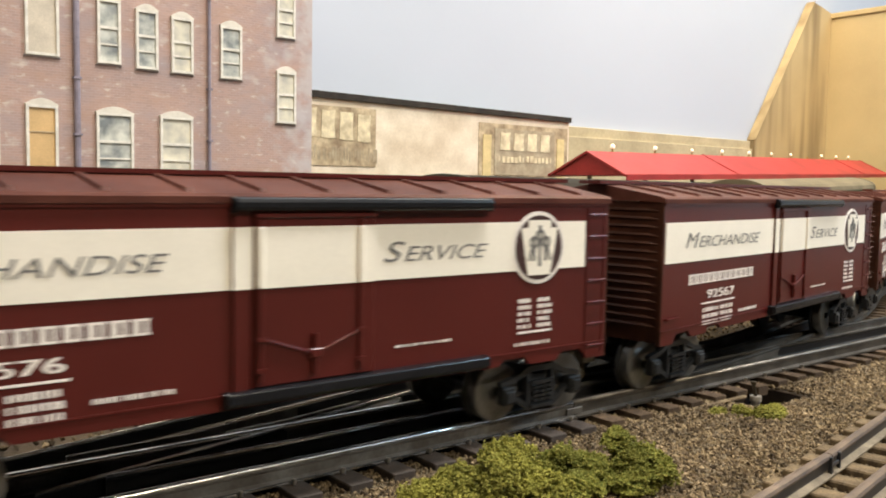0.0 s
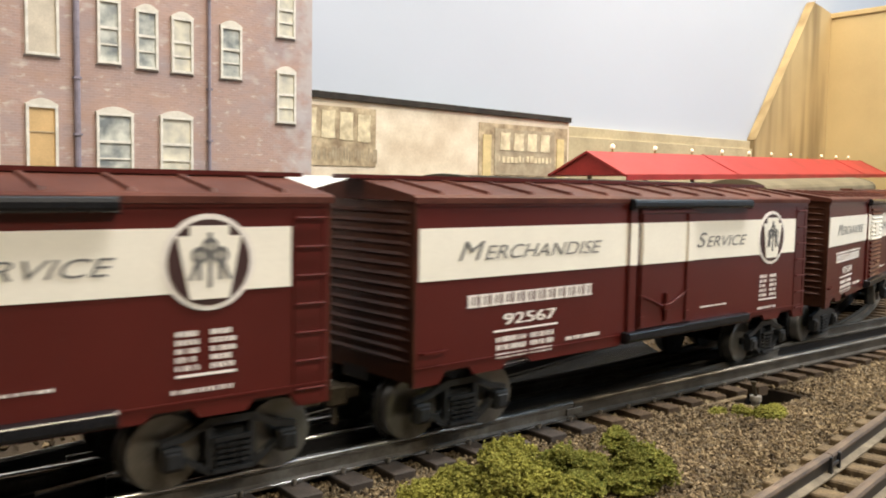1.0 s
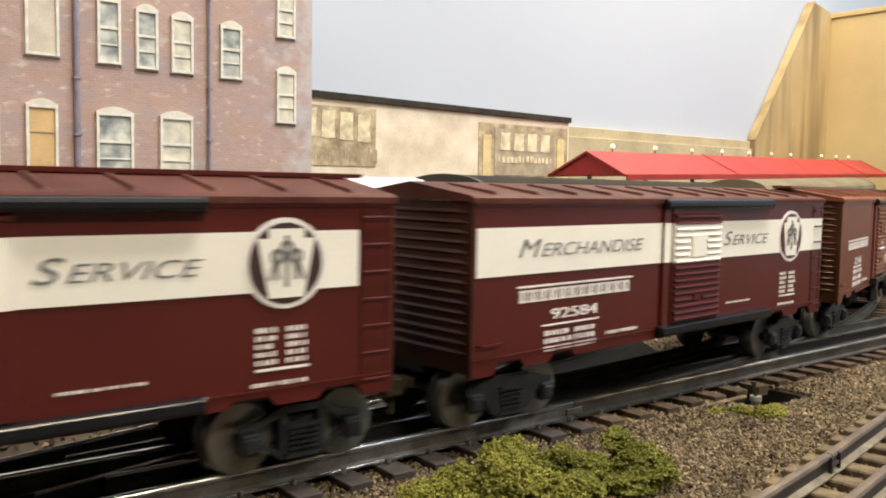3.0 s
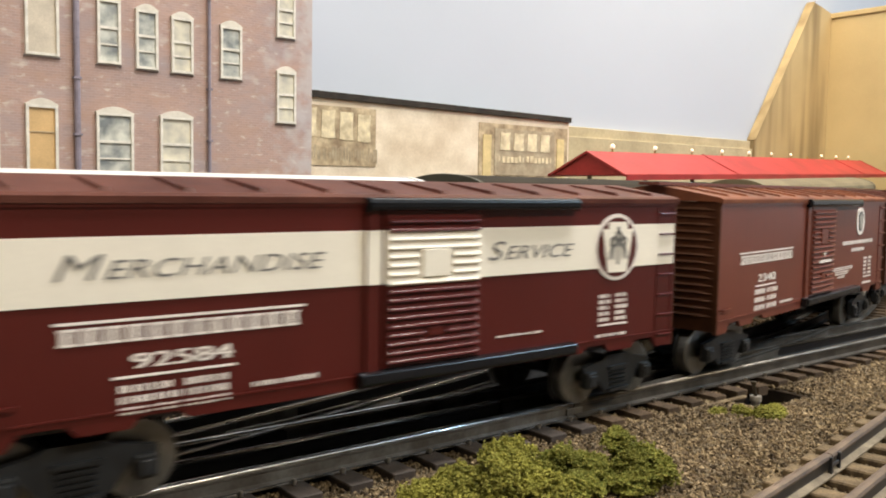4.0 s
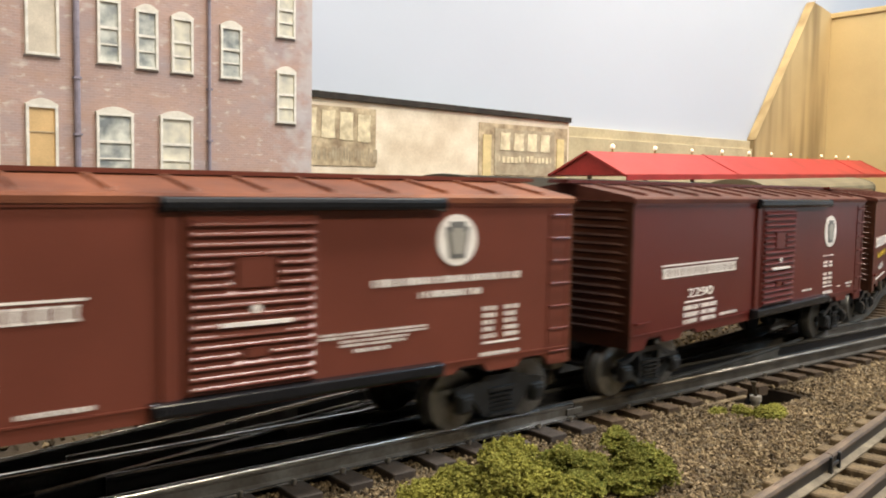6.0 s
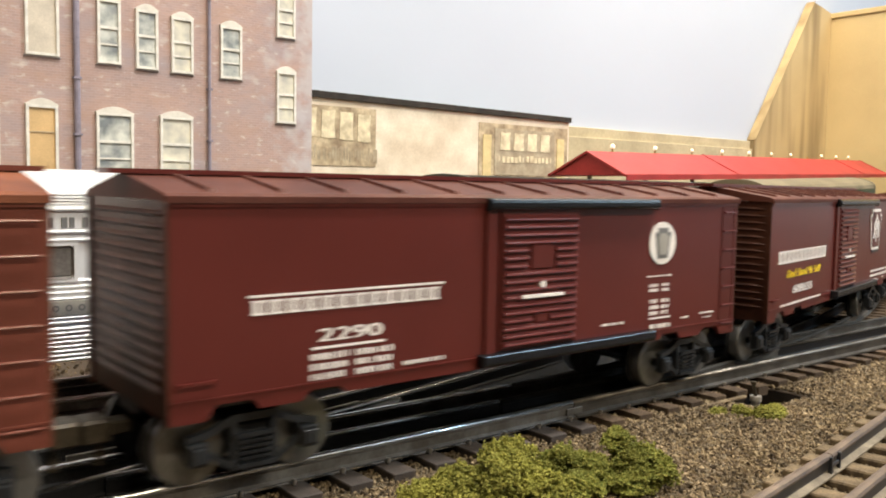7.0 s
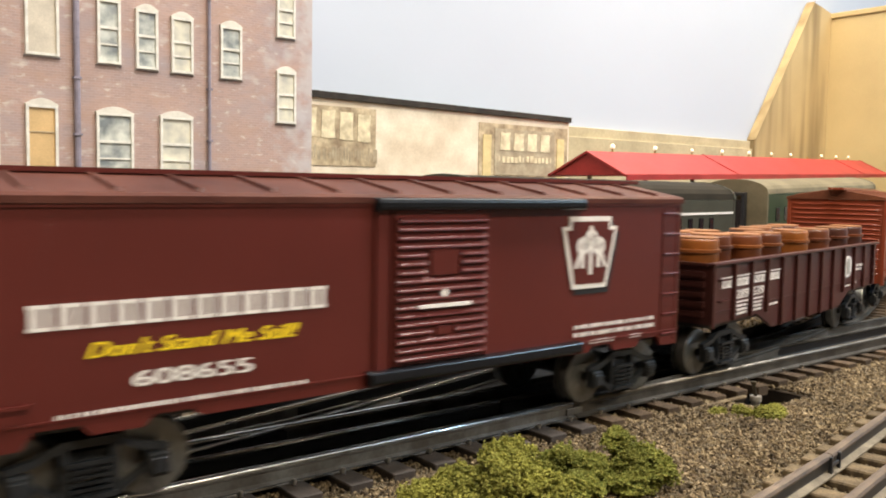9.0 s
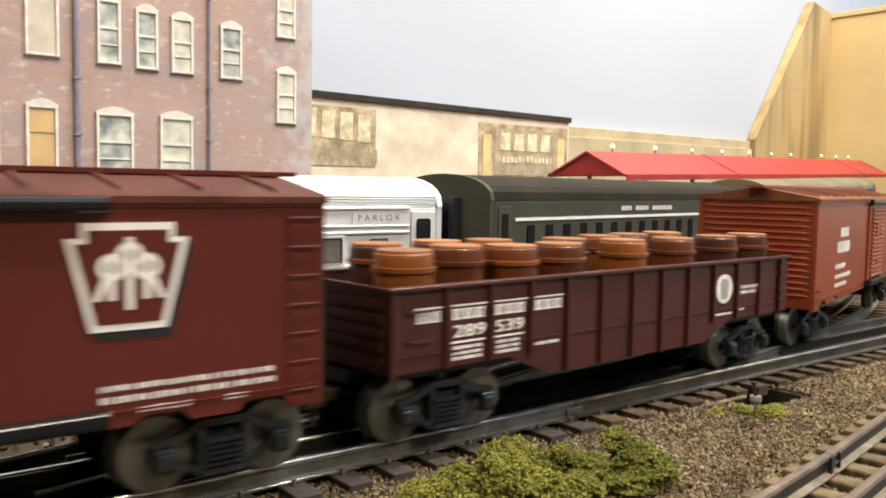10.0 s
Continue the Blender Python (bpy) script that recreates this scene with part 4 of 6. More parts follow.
def boxcar(label, paint, door, style, stripe=None, shift=0.0, board=True, ridge=RIDGE):
    car = thing("boxcar", label, "model boxcar", Matrix(), "freight cars of the moving train")
    y = HALF
    # side walls, with the stepped lower edge
    low = [(-LONG, SILL - 0.0012), (-0.1195, SILL - 0.0012), (-0.1165, 0.0246), (-0.1060, 0.0246), (-0.1035, SILL), (-0.0905, SILL), (-0.0880, 0.0246), (-0.0780, 0.0246), (-0.0755, 0.0225),
           (0.0755, 0.0225), (0.0780, 0.0246), (0.0880, 0.0246), (0.0905, SILL), (0.1035, SILL), (0.1060, 0.0246), (0.1165, 0.0246), (0.1195, SILL - 0.0012), (LONG, SILL - 0.0012)]
    outline = low + [(LONG, EAVE), (-LONG, EAVE)]
    bm = NB()
    prism(bm, outline, -y, -y + 0.0018)
    prism(bm, outline, y - 0.0018, y)
    r = 0.00022
    for u in [-0.124 + 0.0113 * i for i in range(23)]:  # rivet lines of the side sheets
        if -0.024 < u < 0.028:
            continue
        for z in [0.029 + 0.0021 * i for i in range(24)]:
            q = [bm.verts.new((u + a, -y - b, z + c)) for a, b, c in ((-r, 0, -r), (r, 0, -r), (r, 0, r), (-r, 0, r), (0, 0.00008, 0))]
            for i in range(4):
                bm.faces.new((q[i], q[(i + 1) % 4], q[4]))
    box(bm, -LONG, LONG, -y - 0.0005, -y, EAVE - 0.0022, EAVE)
    box(bm, -LONG, LONG, -y - 0.0004, -y, 0.0262, 0.0268)
    part("body", bm, paint, car)
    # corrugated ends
    # end colour is tinted to imitate a warm sheen; the orange car keeps its paint
    toned = paint if paint is M_ORANGE else M_ENDSHEEN["brown" if paint is M_BROWN else "maroon"]
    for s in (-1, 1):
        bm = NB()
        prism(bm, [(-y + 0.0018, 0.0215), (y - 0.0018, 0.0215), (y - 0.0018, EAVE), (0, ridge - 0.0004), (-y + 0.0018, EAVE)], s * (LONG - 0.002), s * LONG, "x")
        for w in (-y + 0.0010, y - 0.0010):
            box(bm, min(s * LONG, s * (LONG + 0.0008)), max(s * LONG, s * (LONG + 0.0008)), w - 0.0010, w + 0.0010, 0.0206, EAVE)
        end = part("end_wall", bm, toned, car, "" if toned is paint else "dark corrugated end wall tinted for a bronze sheen")
        if s < 0:
            words = NB()
            rw = random.Random(7)
            w = -0.020
            while w < 0.004:
                k = rw.uniform(0.0012, 0.0030)
                box(words, -LONG - 0.0004, -LONG, w, w + k, 0.0788, 0.0800)
                w += k + 0.0006
            part("small_print", words, M_WHITE, end, "white small print under the roof")
        rib = NB()
        half = [(-y + 0.0025, 0.0, 0.0), (-y + 0.0075, 0.0, 0.0009), (y - 0.0075, 0.0, 0.0009), (y - 0.0025, 0.0, 0.0)]
        for (a, _, p), (b2, _, q) in zip(half, half[1:]):
            lo = [rib.verts.new((s * LONG, w, z)) for w, z in ((a, -0.0009), (b2, -0.0009))]
            mid = [rib.verts.new((s * (LONG + d), w, 0.0)) for w, d in ((a, p), (b2, q))]
            hi = [rib.verts.new((s * LONG, w, z)) for w, z in ((a, 0.0009), (b2, 0.0009))]
            rib.faces.new((lo[0], lo[1], mid[1], mid[0]))
            rib.faces.new((mid[0], mid[1], hi[1], hi[0]))
        bmesh.ops.recalc_face_normals(rib, faces=rib.faces)
        rib = mesh_of("end_rib", rib, toned)
        for i in range(15):
            part("end_rib", rib, None, end, m=pose(0, 0, 0.0285 + 0.00335 * i))
    # roof, its ribs and the running board
    bm = NB()
    e = y + 0.0009
    prism(bm, [(-e, EAVE - 0.0012), (-e, EAVE + 0.0006), (-e + 0.0016, EAVE + 0.0014), (0, ridge), (e - 0.0016, EAVE + 0.0014), (e, EAVE + 0.0006), (e, EAVE - 0.0012), (e - 0.004, EAVE - 0.0005), (-e + 0.004, EAVE - 0.0005)], -LONG - 0.0012, LONG + 0.0012, "x")
    top = M_ROOFDUST_WARMTH["brown" if paint in (M_BROWN, M_ORANGE) else "maroon"]
    roof = part("roof", bm, top, car)
    for i in range(12):
        u = -LONG + 0.0125 + i * (2 * LONG - 0.025) / 11
        bm = NB()
        for s in (-1, 1):
            q = [bm.verts.new((u + a, s * b, c)) for a, b, c in ((-0.0011, 0.005, ridge - 0.0013), (0.0011, 0.005, ridge - 0.0013), (0.0011, e - 0.0030, EAVE + 0.0015), (-0.0011, e - 0.0030, EAVE + 0.0015),
                                                              (-0.0007, 0.006, ridge - 0.0002), (0.0007, 0.006, ridge - 0.0002), (0.0007, e - 0.0040, EAVE + 0.0028), (-0.0007, e - 0.0040, EAVE + 0.0028))]
            for f in ((4, 5, 6, 7), (0, 1, 5, 4), (1, 2, 6, 5), (2, 3, 7, 6), (3, 0, 4, 7)):
                bm.faces.new([q[k] for k in f])
        bmesh.ops.recalc_face_normals(bm, faces=bm.faces)
        part("roof_rib", bm, top, roof)
    if board:
        bm = NB()
        box(bm, -LONG - 0.0062, LONG + 0.0062, -0.0052, 0.0052, ridge - 0.0004, ridge + 0.0006)
        for a in (-0.0035, 0.0, 0.0035):
            box(bm, -LONG - 0.0062, LONG + 0.0062, a - 0.0015, a + 0.0015, ridge + 0.0006, ridge + 0.0010)
        part("running_board", bm, paint, car, "plank running board along the ridge")
    # door between its black guides
    d0, d1 = -0.0152 + shift, 0.0238 + shift
    bm = NB()
    box(bm, d0, d1, -y - 0.0013, -y, 0.0278, 0.0762, 0.0003)
    ribs, extra = [], []
    if door == "ribbed":
        for i in range(17):
            z = 0.0298 + 0.0027 * i
            if i in (10, 11, 12):
                cells = ((d0 + 0.0015, d0 + 0.0125), (d1 - 0.0125, d1 - 0.0015))
            elif i == 3:
                cells = ((d0 + 0.0015, d0 + 0.0150), (d1 - 0.0150, d1 - 0.0015))
            else:
                cells = ((d0 + 0.0015, d1 - 0.0015),)
            ribs += [(a, b, z) for a, b in cells]
        extra.append(("placard_board", box(NB(), d0 + 0.0140, d1 - 0.0140, -y - 0.0023, -y - 0.0013, 0.0555, 0.0640, 0.0003)))
        extra.append(("placard_board", box(NB(), d0 + 0.0165, d1 - 0.0165, -y - 0.0023, -y - 0.0013, 0.0365, 0.0395, 0.0003)))
    else:
        c = (d0 + d1) / 2 - 0.0012
        for u in (d0 + 0.0015, d1 - 0.0052):
            extra.append(("door_bar", box(NB(), u - 0.0008, u + 0.0008, -y - 0.0022, -y - 0.0012, 0.0290, 0.0740, 0.0003)))
            for z in (0.0325, 0.0412):
                extra.append(("rod_keeper", box(NB(), u - 0.0016, u + 0.0016, -y - 0.0027, -y - 0.0022, z - 0.0006, z + 0.0006)))
        extra.append(("door_head", box(NB(), d0, d1, -y - 0.0020, -y - 0.0012, 0.0742, 0.0758, 0.0003)))
        extra.append(("locking_rod", cyl(NB(), (c, -y - 0.0021, 0.0300), (c, -y - 0.0021, 0.0415), 0.0008, 6)))
        extra.append(("rod_hub", box(NB(), c - 0.0018, c + 0.0018, -y - 0.0030, -y - 0.0012, 0.0345, 0.0372, 0.0003)))
        for u in (d0 + 0.0022, d1 - 0.0052):
            extra.append(("locking_rod", cyl(NB(), (c, -y - 0.0021, 0.0355), (u, -y - 0.0021, 0.0412), 0.00045, 8)))
    dr = part("door", bm, paint, car, "closed sliding door with pressed ribs" if door == "ribbed" else "closed smooth door with locking rods")
    for name, piece in extra:
        part(name, piece, paint, dr)
    made = {}
    for a, b, z in ribs:
        if (a, b) not in made:
            made[a, b] = mesh_of("door_rib", prism(NB(), [(-y - 0.0013, -0.0011), (-y - 0.0026, -0.0004), (-y - 0.00245, 0.0001), (-y - 0.0013, 0.0012)], a, b, "x"), paint)
        white = stripe and stripe[0] < z < stripe[1]
        if white:
            if ("white", a, b) not in made:
                made["white", a, b] = mesh_of("door_rib", prism(NB(), [(-y - 0.0013, -0.0011), (-y - 0.0026, -0.0004), (-y - 0.00245, 0.0001), (-y - 0.0013, 0.0012)], a, b, "x"), M_CREAM)
            part("door_rib", made["white", a, b], None, dr, m=pose(0, 0, z))
        else:
            part("door_rib", made[a, b], None, dr, m=pose(0, 0, z))
    part("door_post", box(NB(), d0 - 0.0062, d0 - 0.0012, -y - 0.0012, -y, 0.0262, 0.0775, 0.0003), paint, car)
    for name, a, b, z0, z1, dep in (("upper_door_guide", -0.0212, 0.0693, 0.0761, 0.0799, 0.0034), ("lower_door_guide", -0.0238, 0.0682, 0.0236, 0.0276, 0.0042)):
        bm = NB()
        lip = 0.4 if z0 < 0.05 else 1.0  # the lower guide has a sharper upper edge
        prism(bm, [(-y - dep, z0 + 0.0012), (-y - dep + 0.0003, z0 + 0.0004), (-y - dep + 0.0010, z0), (-y, z0), (-y, z1),
                   (-y - dep + 0.0014 * lip, z1), (-y - dep + 0.0005 * lip, z1 - 0.0004 * lip), (-y - dep, z1 - 0.0013 * lip)], a + shift, b + shift, "x")
        box(bm, a + shift - 0.0006, a + shift + 0.0006, -y - dep + 0.0008, -y, z0 - 0.0004, z1 + 0.0002, 0.0003)
        box(bm, b + shift - 0.0006, b + shift + 0.0004, -y - dep + 0.0008, -y, z0 - 0.0004, z1 + 0.0002, 0.0003)
        part(name, bm, M_GLOSS, car, "glossy black door guide rail")
    # ladder and grab irons
    lad = NB()
    for u in (0.1183, 0.1275):
        box(lad, u - 0.0003, u + 0.0003, -y - 0.0003, -y, 0.0225, 0.0765)
    ladder = part("ladder", lad, paint, car)
    rg = NB()
    cyl(rg, (0.1183, -y - 0.0012, 0), (0.1275, -y - 0.0012, 0), 0.00042, 8)
    rg = mesh_of("rung", rg, paint)
    for i in range(7):
        part("rung", rg, None, ladder, m=pose(0, 0, 0.0256 + 0.0081 * i))
    bm = NB()
    box(bm, -0.1274, -0.1172, -y - 0.0018, -y - 0.0010, 0.0309, 0.0317)
    for u in (-0.1274, -0.1178):
        box(bm, u, u + 0.0006, -y - 0.0018, -y, 0.0309, 0.0317)
    part("grab_iron", bm, paint, car)
    underframe(car, LONG)
    if stripe:
        z0, z1, u1 = stripe
        side = pose(0, -y, 0)
        st = part("stripe", bars(NB(), [(-LONG + 0.0008, d0 - 0.0062, z0, z1), (d0 - 0.0013, d0 + 0.0002, z0, z1)], 0.00035), M_CREAM, car, "broad cream stripe", side)
        part("stripe", bars(NB(), [(d1, u1, z0, z1)], 0.00035), M_CREAM, car, "broad cream stripe", side)
        if door == "ribbed":
            bm = NB()
            box(bm, d0 + 0.0002, d1 - 0.0002, -0.0016, -0.0012, z0, z1)
            box(bm, d0 + 0.0138, d1 - 0.0138, -0.0026, -0.0013, 0.0553, 0.0642, 0.0003)
        else:
            bm = NB()
            box(bm, d0 + 0.0002, d1 - 0.0002, -0.0017, -0.0013, z0, z1)
            for u in (d0 + 0.0015, d1 - 0.0052):
                box(bm, u - 0.0009, u + 0.0009, -0.0026, -0.0013, z0, z1, 0.0003)
        part("stripe", bm, M_CREAM, dr, "cream stripe across the door", side)
        part("stripe", box(NB(), d0 - 0.0062, d0 - 0.0012, -0.0015, -0.0012, z0, z1), M_CREAM, car, "cream stripe on the door post", side)
    pair = [truck(car, -BOGIE, style), truck(car, BOGIE, style)]
    coupler(car, -LONG)
    coupler(car, LONG)
    return car, pair


SIDE = pose(0, -HALF, 0)


def print_on(car, name, bm, material=None, label="", m=None):
    ob = part(name, bm, material or M_WHITE, car, label, m or SIDE)
    return tagged(ob, kind="stuff") if name == "small_print" else ob


def merchandise(car, number, seed, over, dz=0.0):
    y = 0.0006
    du = 0.0020 if over else -0.0015
    print_on(car, "lettering", text_mesh("lettering", [("M", 1.35), ("ERCHANDISE", 1.0)], M_INK, -0.1105 + du, -0.0370 + du, 0.0597 + dz, 0.0660 + dz, 0.32, 0.0, y), label="grey slanted lettering")
    print_on(car, "lettering", text_mesh("lettering", [("S", 1.35), ("ERVICE", 1.0)], M_INK, 0.0275, 0.0690, 0.0592 + dz, 0.0655 + dz, 0.32, 0.0, y), label="grey slanted lettering")
    print_on(car, "lettering", name_bars(NB(), 12, -0.1075, -0.0425, 0.0440 + dz, 0.0482 + dz, over), label="white name block")
    print_on(car, "lettering", text_mesh("lettering", [(number, 1.0)], M_WHITE, -0.0905, -0.0640, 0.0370 + dz, 0.0408 + dz, 0.0, 0.0006), label="white running number")
    bm = bars(NB(), [(-0.0950, -0.0625, 0.0347 + dz, 0.0353 + dz)])
    small_print(bm, -0.0935, -0.0780, 0.0255 + dz, 0.0330 + dz, 3, seed)
    small_print(bm, -0.0765, -0.0640, 0.0255 + dz, 0.0330 + dz, 3, seed + 1)
    small_print(bm, -0.0575, -0.0370, 0.0280 + dz, 0.0294 + dz, 1, seed + 2)
    small_print(bm, 0.0325, 0.0545, 0.0325 + dz, 0.0333 + dz, 1, seed + 3)
    small_print(bm, 0.0840, 0.0905, 0.0335 + dz, 0.0440 + dz, 5, seed + 4)
    small_print(bm, 0.0935, 0.1005, 0.0335 + dz, 0.0440 + dz, 5, seed + 5)
    bars(bm, [(0.0840, 0.1005, 0.0318 + dz, 0.0325 + dz)])
    small_print(bm, 0.0828, 0.1008, 0.0275 + dz, 0.0287 + dz, 1, seed + 6)
    print_on(car, "small_print", bm, label="white rows of small print")
    u, z = 0.0930, 0.0617 + dz
    print_on(car, "badge", disc(NB(), u, z, 0.0127, 0.0005), label="round white badge with a keystone")
    print_on(car, "badge_field", disc(NB(), u, z, 0.0113, 0.0007), M_BADGE if not over else M_MAROON)
    print_on(car, "keystone", keystone(NB(), u, z, 0.0088, 0.0096, 0.0009), M_CREAM)
    print_on(car, "monogram", monogram(NB(), u, z + 0.0006, 0.0052, 0.0072, 0.0011), M_INK)


def brown_car_print(car, number, zt, seed, kind):
    print_on(car, "lettering", name_bars(NB(), 12, -0.1065, -0.0400, zt - 0.0050, zt - 0.0010, True), label="white name block")
    zn = zt - 0.0105
    print_on(car, "lettering", text_mesh("lettering", [(number, 1.0)], M_WHITE, -0.0855, -0.0635, zn - 0.0038, zn, 0.0, 0.0006), label="white running number")
    bm = bars(NB(), [(-0.0875, -0.0620, zn - 0.0060, zn - 0.0053)])
    small_print(bm, -0.0880, -0.0745, 0.0272, zn - 0.0072, 3, seed)
    small_print(bm, -0.0725, -0.0590, 0.0272, zn - 0.0072, 3, seed + 1)
    small_print(bm, -0.0550, -0.0364, 0.0279, 0.0292, 1, seed + 2)
    print_on(car, "small_print", bm, label="white rows of small print")
    door = NB()
    disc(door, 0.0043, 0.0500, 0.0013, 0.0018, 12)
    bars(door, [(-0.0060, 0.0150, 0.0455, 0.0466)], 0.0021)
    print_on(car, "door_print", door, label="white seal and bar on the door", m=pose(0, -HALF - 0.0008, 0))
    bm = NB()
    if kind == "agency":
        u, z, r = 0.0757, 0.0665, 0.0083
        small_print(bm, 0.0432, 0.1050, 0.0528, 0.0552, 1, seed + 3)
        small_print(bm, 0.0609, 0.0878, 0.0484, 0.0506, 1, seed + 4)
        small_print(bm, 0.0252, 0.0650, 0.0384, 0.0402, 2, seed + 5)
        small_print(bm, 0.0320, 0.0570, 0.0358, 0.0378, 2, seed + 5)
        small_print(bm, 0.0370, 0.0510, 0.0338, 0.0350, 1, seed + 6)
        small_print(bm, 0.0875, 0.0940, 0.0330, 0.0440, 5, seed + 7)
        small_print(bm, 0.0972, 0.1040, 0.0330, 0.0440, 5, seed + 8)
        bars(bm, [(0.0875, 0.1040, 0.0312, 0.0319)])
        small_print(bm, 0.0865, 0.1045, 0.0270, 0.0284, 1, seed + 9)
    else:
        u, z, r = 0.0754, 0.0622, 0.0086
        small_print(bm, 0.0665, 0.0833, 0.0486, 0.0492, 1, seed + 3)
        small_print(bm, 0.0680, 0.0748, 0.0425, 0.0458, 2, seed + 4)
        small_print(bm, 0.0765, 0.0820, 0.0425, 0.0458, 2, seed + 5)
        small_print(bm, 0.0685, 0.0740, 0.0330, 0.0395, 3, seed + 6)
        small_print(bm, 0.0762, 0.0820, 0.0330, 0.0395, 3, seed + 7)
        bars(bm, [(0.0685, 0.0822, 0.0314, 0.0320)])
        small_print(bm, 0.0690, 0.0825, 0.0274, 0.0292, 1, seed + 8)
        small_print(bm, 0.0393, 0.0523, 0.0312, 0.0322, 1, seed + 9)
        small_print(bm, 0.0900, 0.0950, 0.0300, 0.0308, 1, seed + 10)
        small_print(bm, 0.1031, 0.1149, 0.0308, 0.0316, 1, seed + 11)
        small_print(bm, 0.1060, 0.1130, 0.0288, 0.0296, 1, seed + 12)
    print_on(car, "small_print", bm, label="white rows of small print")
    print_on(car, "badge", disc(NB(), u, z, r, 0.0005), label="round white badge with a dark keystone")
    print_on(car, "keystone", keystone(NB(), u, z, r * 0.60, r * 0.72, 0.0007), M_INK)
    print_on(car, "keystone_field", keystone(NB(), u, z - 0.0003, r * 0.42, r * 0.50, 0.0009), M_PLATE)


def slogan_car_print(car, seed):
    print_on(car, "lettering", name_bars(NB(), 12, -0.1175, -0.0370, 0.0483, 0.0545), label="large white name block with a dark shade")
    print_on(car, "lettering", text_mesh("lettering", [("Don't Stand Me Still!", 1.0)], M_YELLOW, -0.1045, -0.0471, 0.0408, 0.0448, 0.35, 0.0005), label="yellow slanted slogan")
    print_on(car, "lettering", text_mesh("lettering", [("608655", 1.0)], M_WHITE, -0.0935, -0.0615, 0.0324, 0.0364, 0.0, 0.0006), label="white running number")
    bm = NB()
    small_print(bm, -0.1115, -0.0440, 0.0267, 0.0279, 1, seed)
    small_print(bm, 0.0674, 0.1150, 0.0318, 0.0333, 1, seed + 1)
    small_print(bm, 0.0674, 0.1152, 0.0288, 0.0305, 1, seed + 2)
    small_print(bm, 0.0767, 0.0900, 0.0256, 0.0271, 1, seed + 3)
    small_print(bm, 0.1000, 0.1071, 0.0256, 0.0271, 1, seed + 4)
    print_on(car, "small_print", bm, label="white rows of small print")
    door = NB()
    disc(door, 0.0043, 0.0500, 0.0013, 0.0018, 12)
    bars(door, [(-0.0060, 0.0150, 0.0455, 0.0466)], 0.0021)
    print_on(car, "door_print", door, label="white seal and bar on the door", m=pose(0, -HALF - 0.0008, 0))
    u, z = 0.0745, 0.0602
    print_on(car, "keystone_shade", keystone(NB(), u + 0.0016, z - 0.0021, 0.0150, 0.0133, 0.0003, 0.76), M_BLACK)
    print_on(car, "keystone", keystone(NB(), u, z, 0.0150, 0.0133, 0.0006, 0.76), label="large white keystone outline")
    print_on(car, "keystone_field", keystone(NB(), u, z, 0.0130, 0.0115, 0.0008, 0.76), M_OXIDE)
    print_on(car, "monogram", monogram(NB(), u, z + 0.0008, 0.0078, 0.0090, 0.0010), M_WHITE)


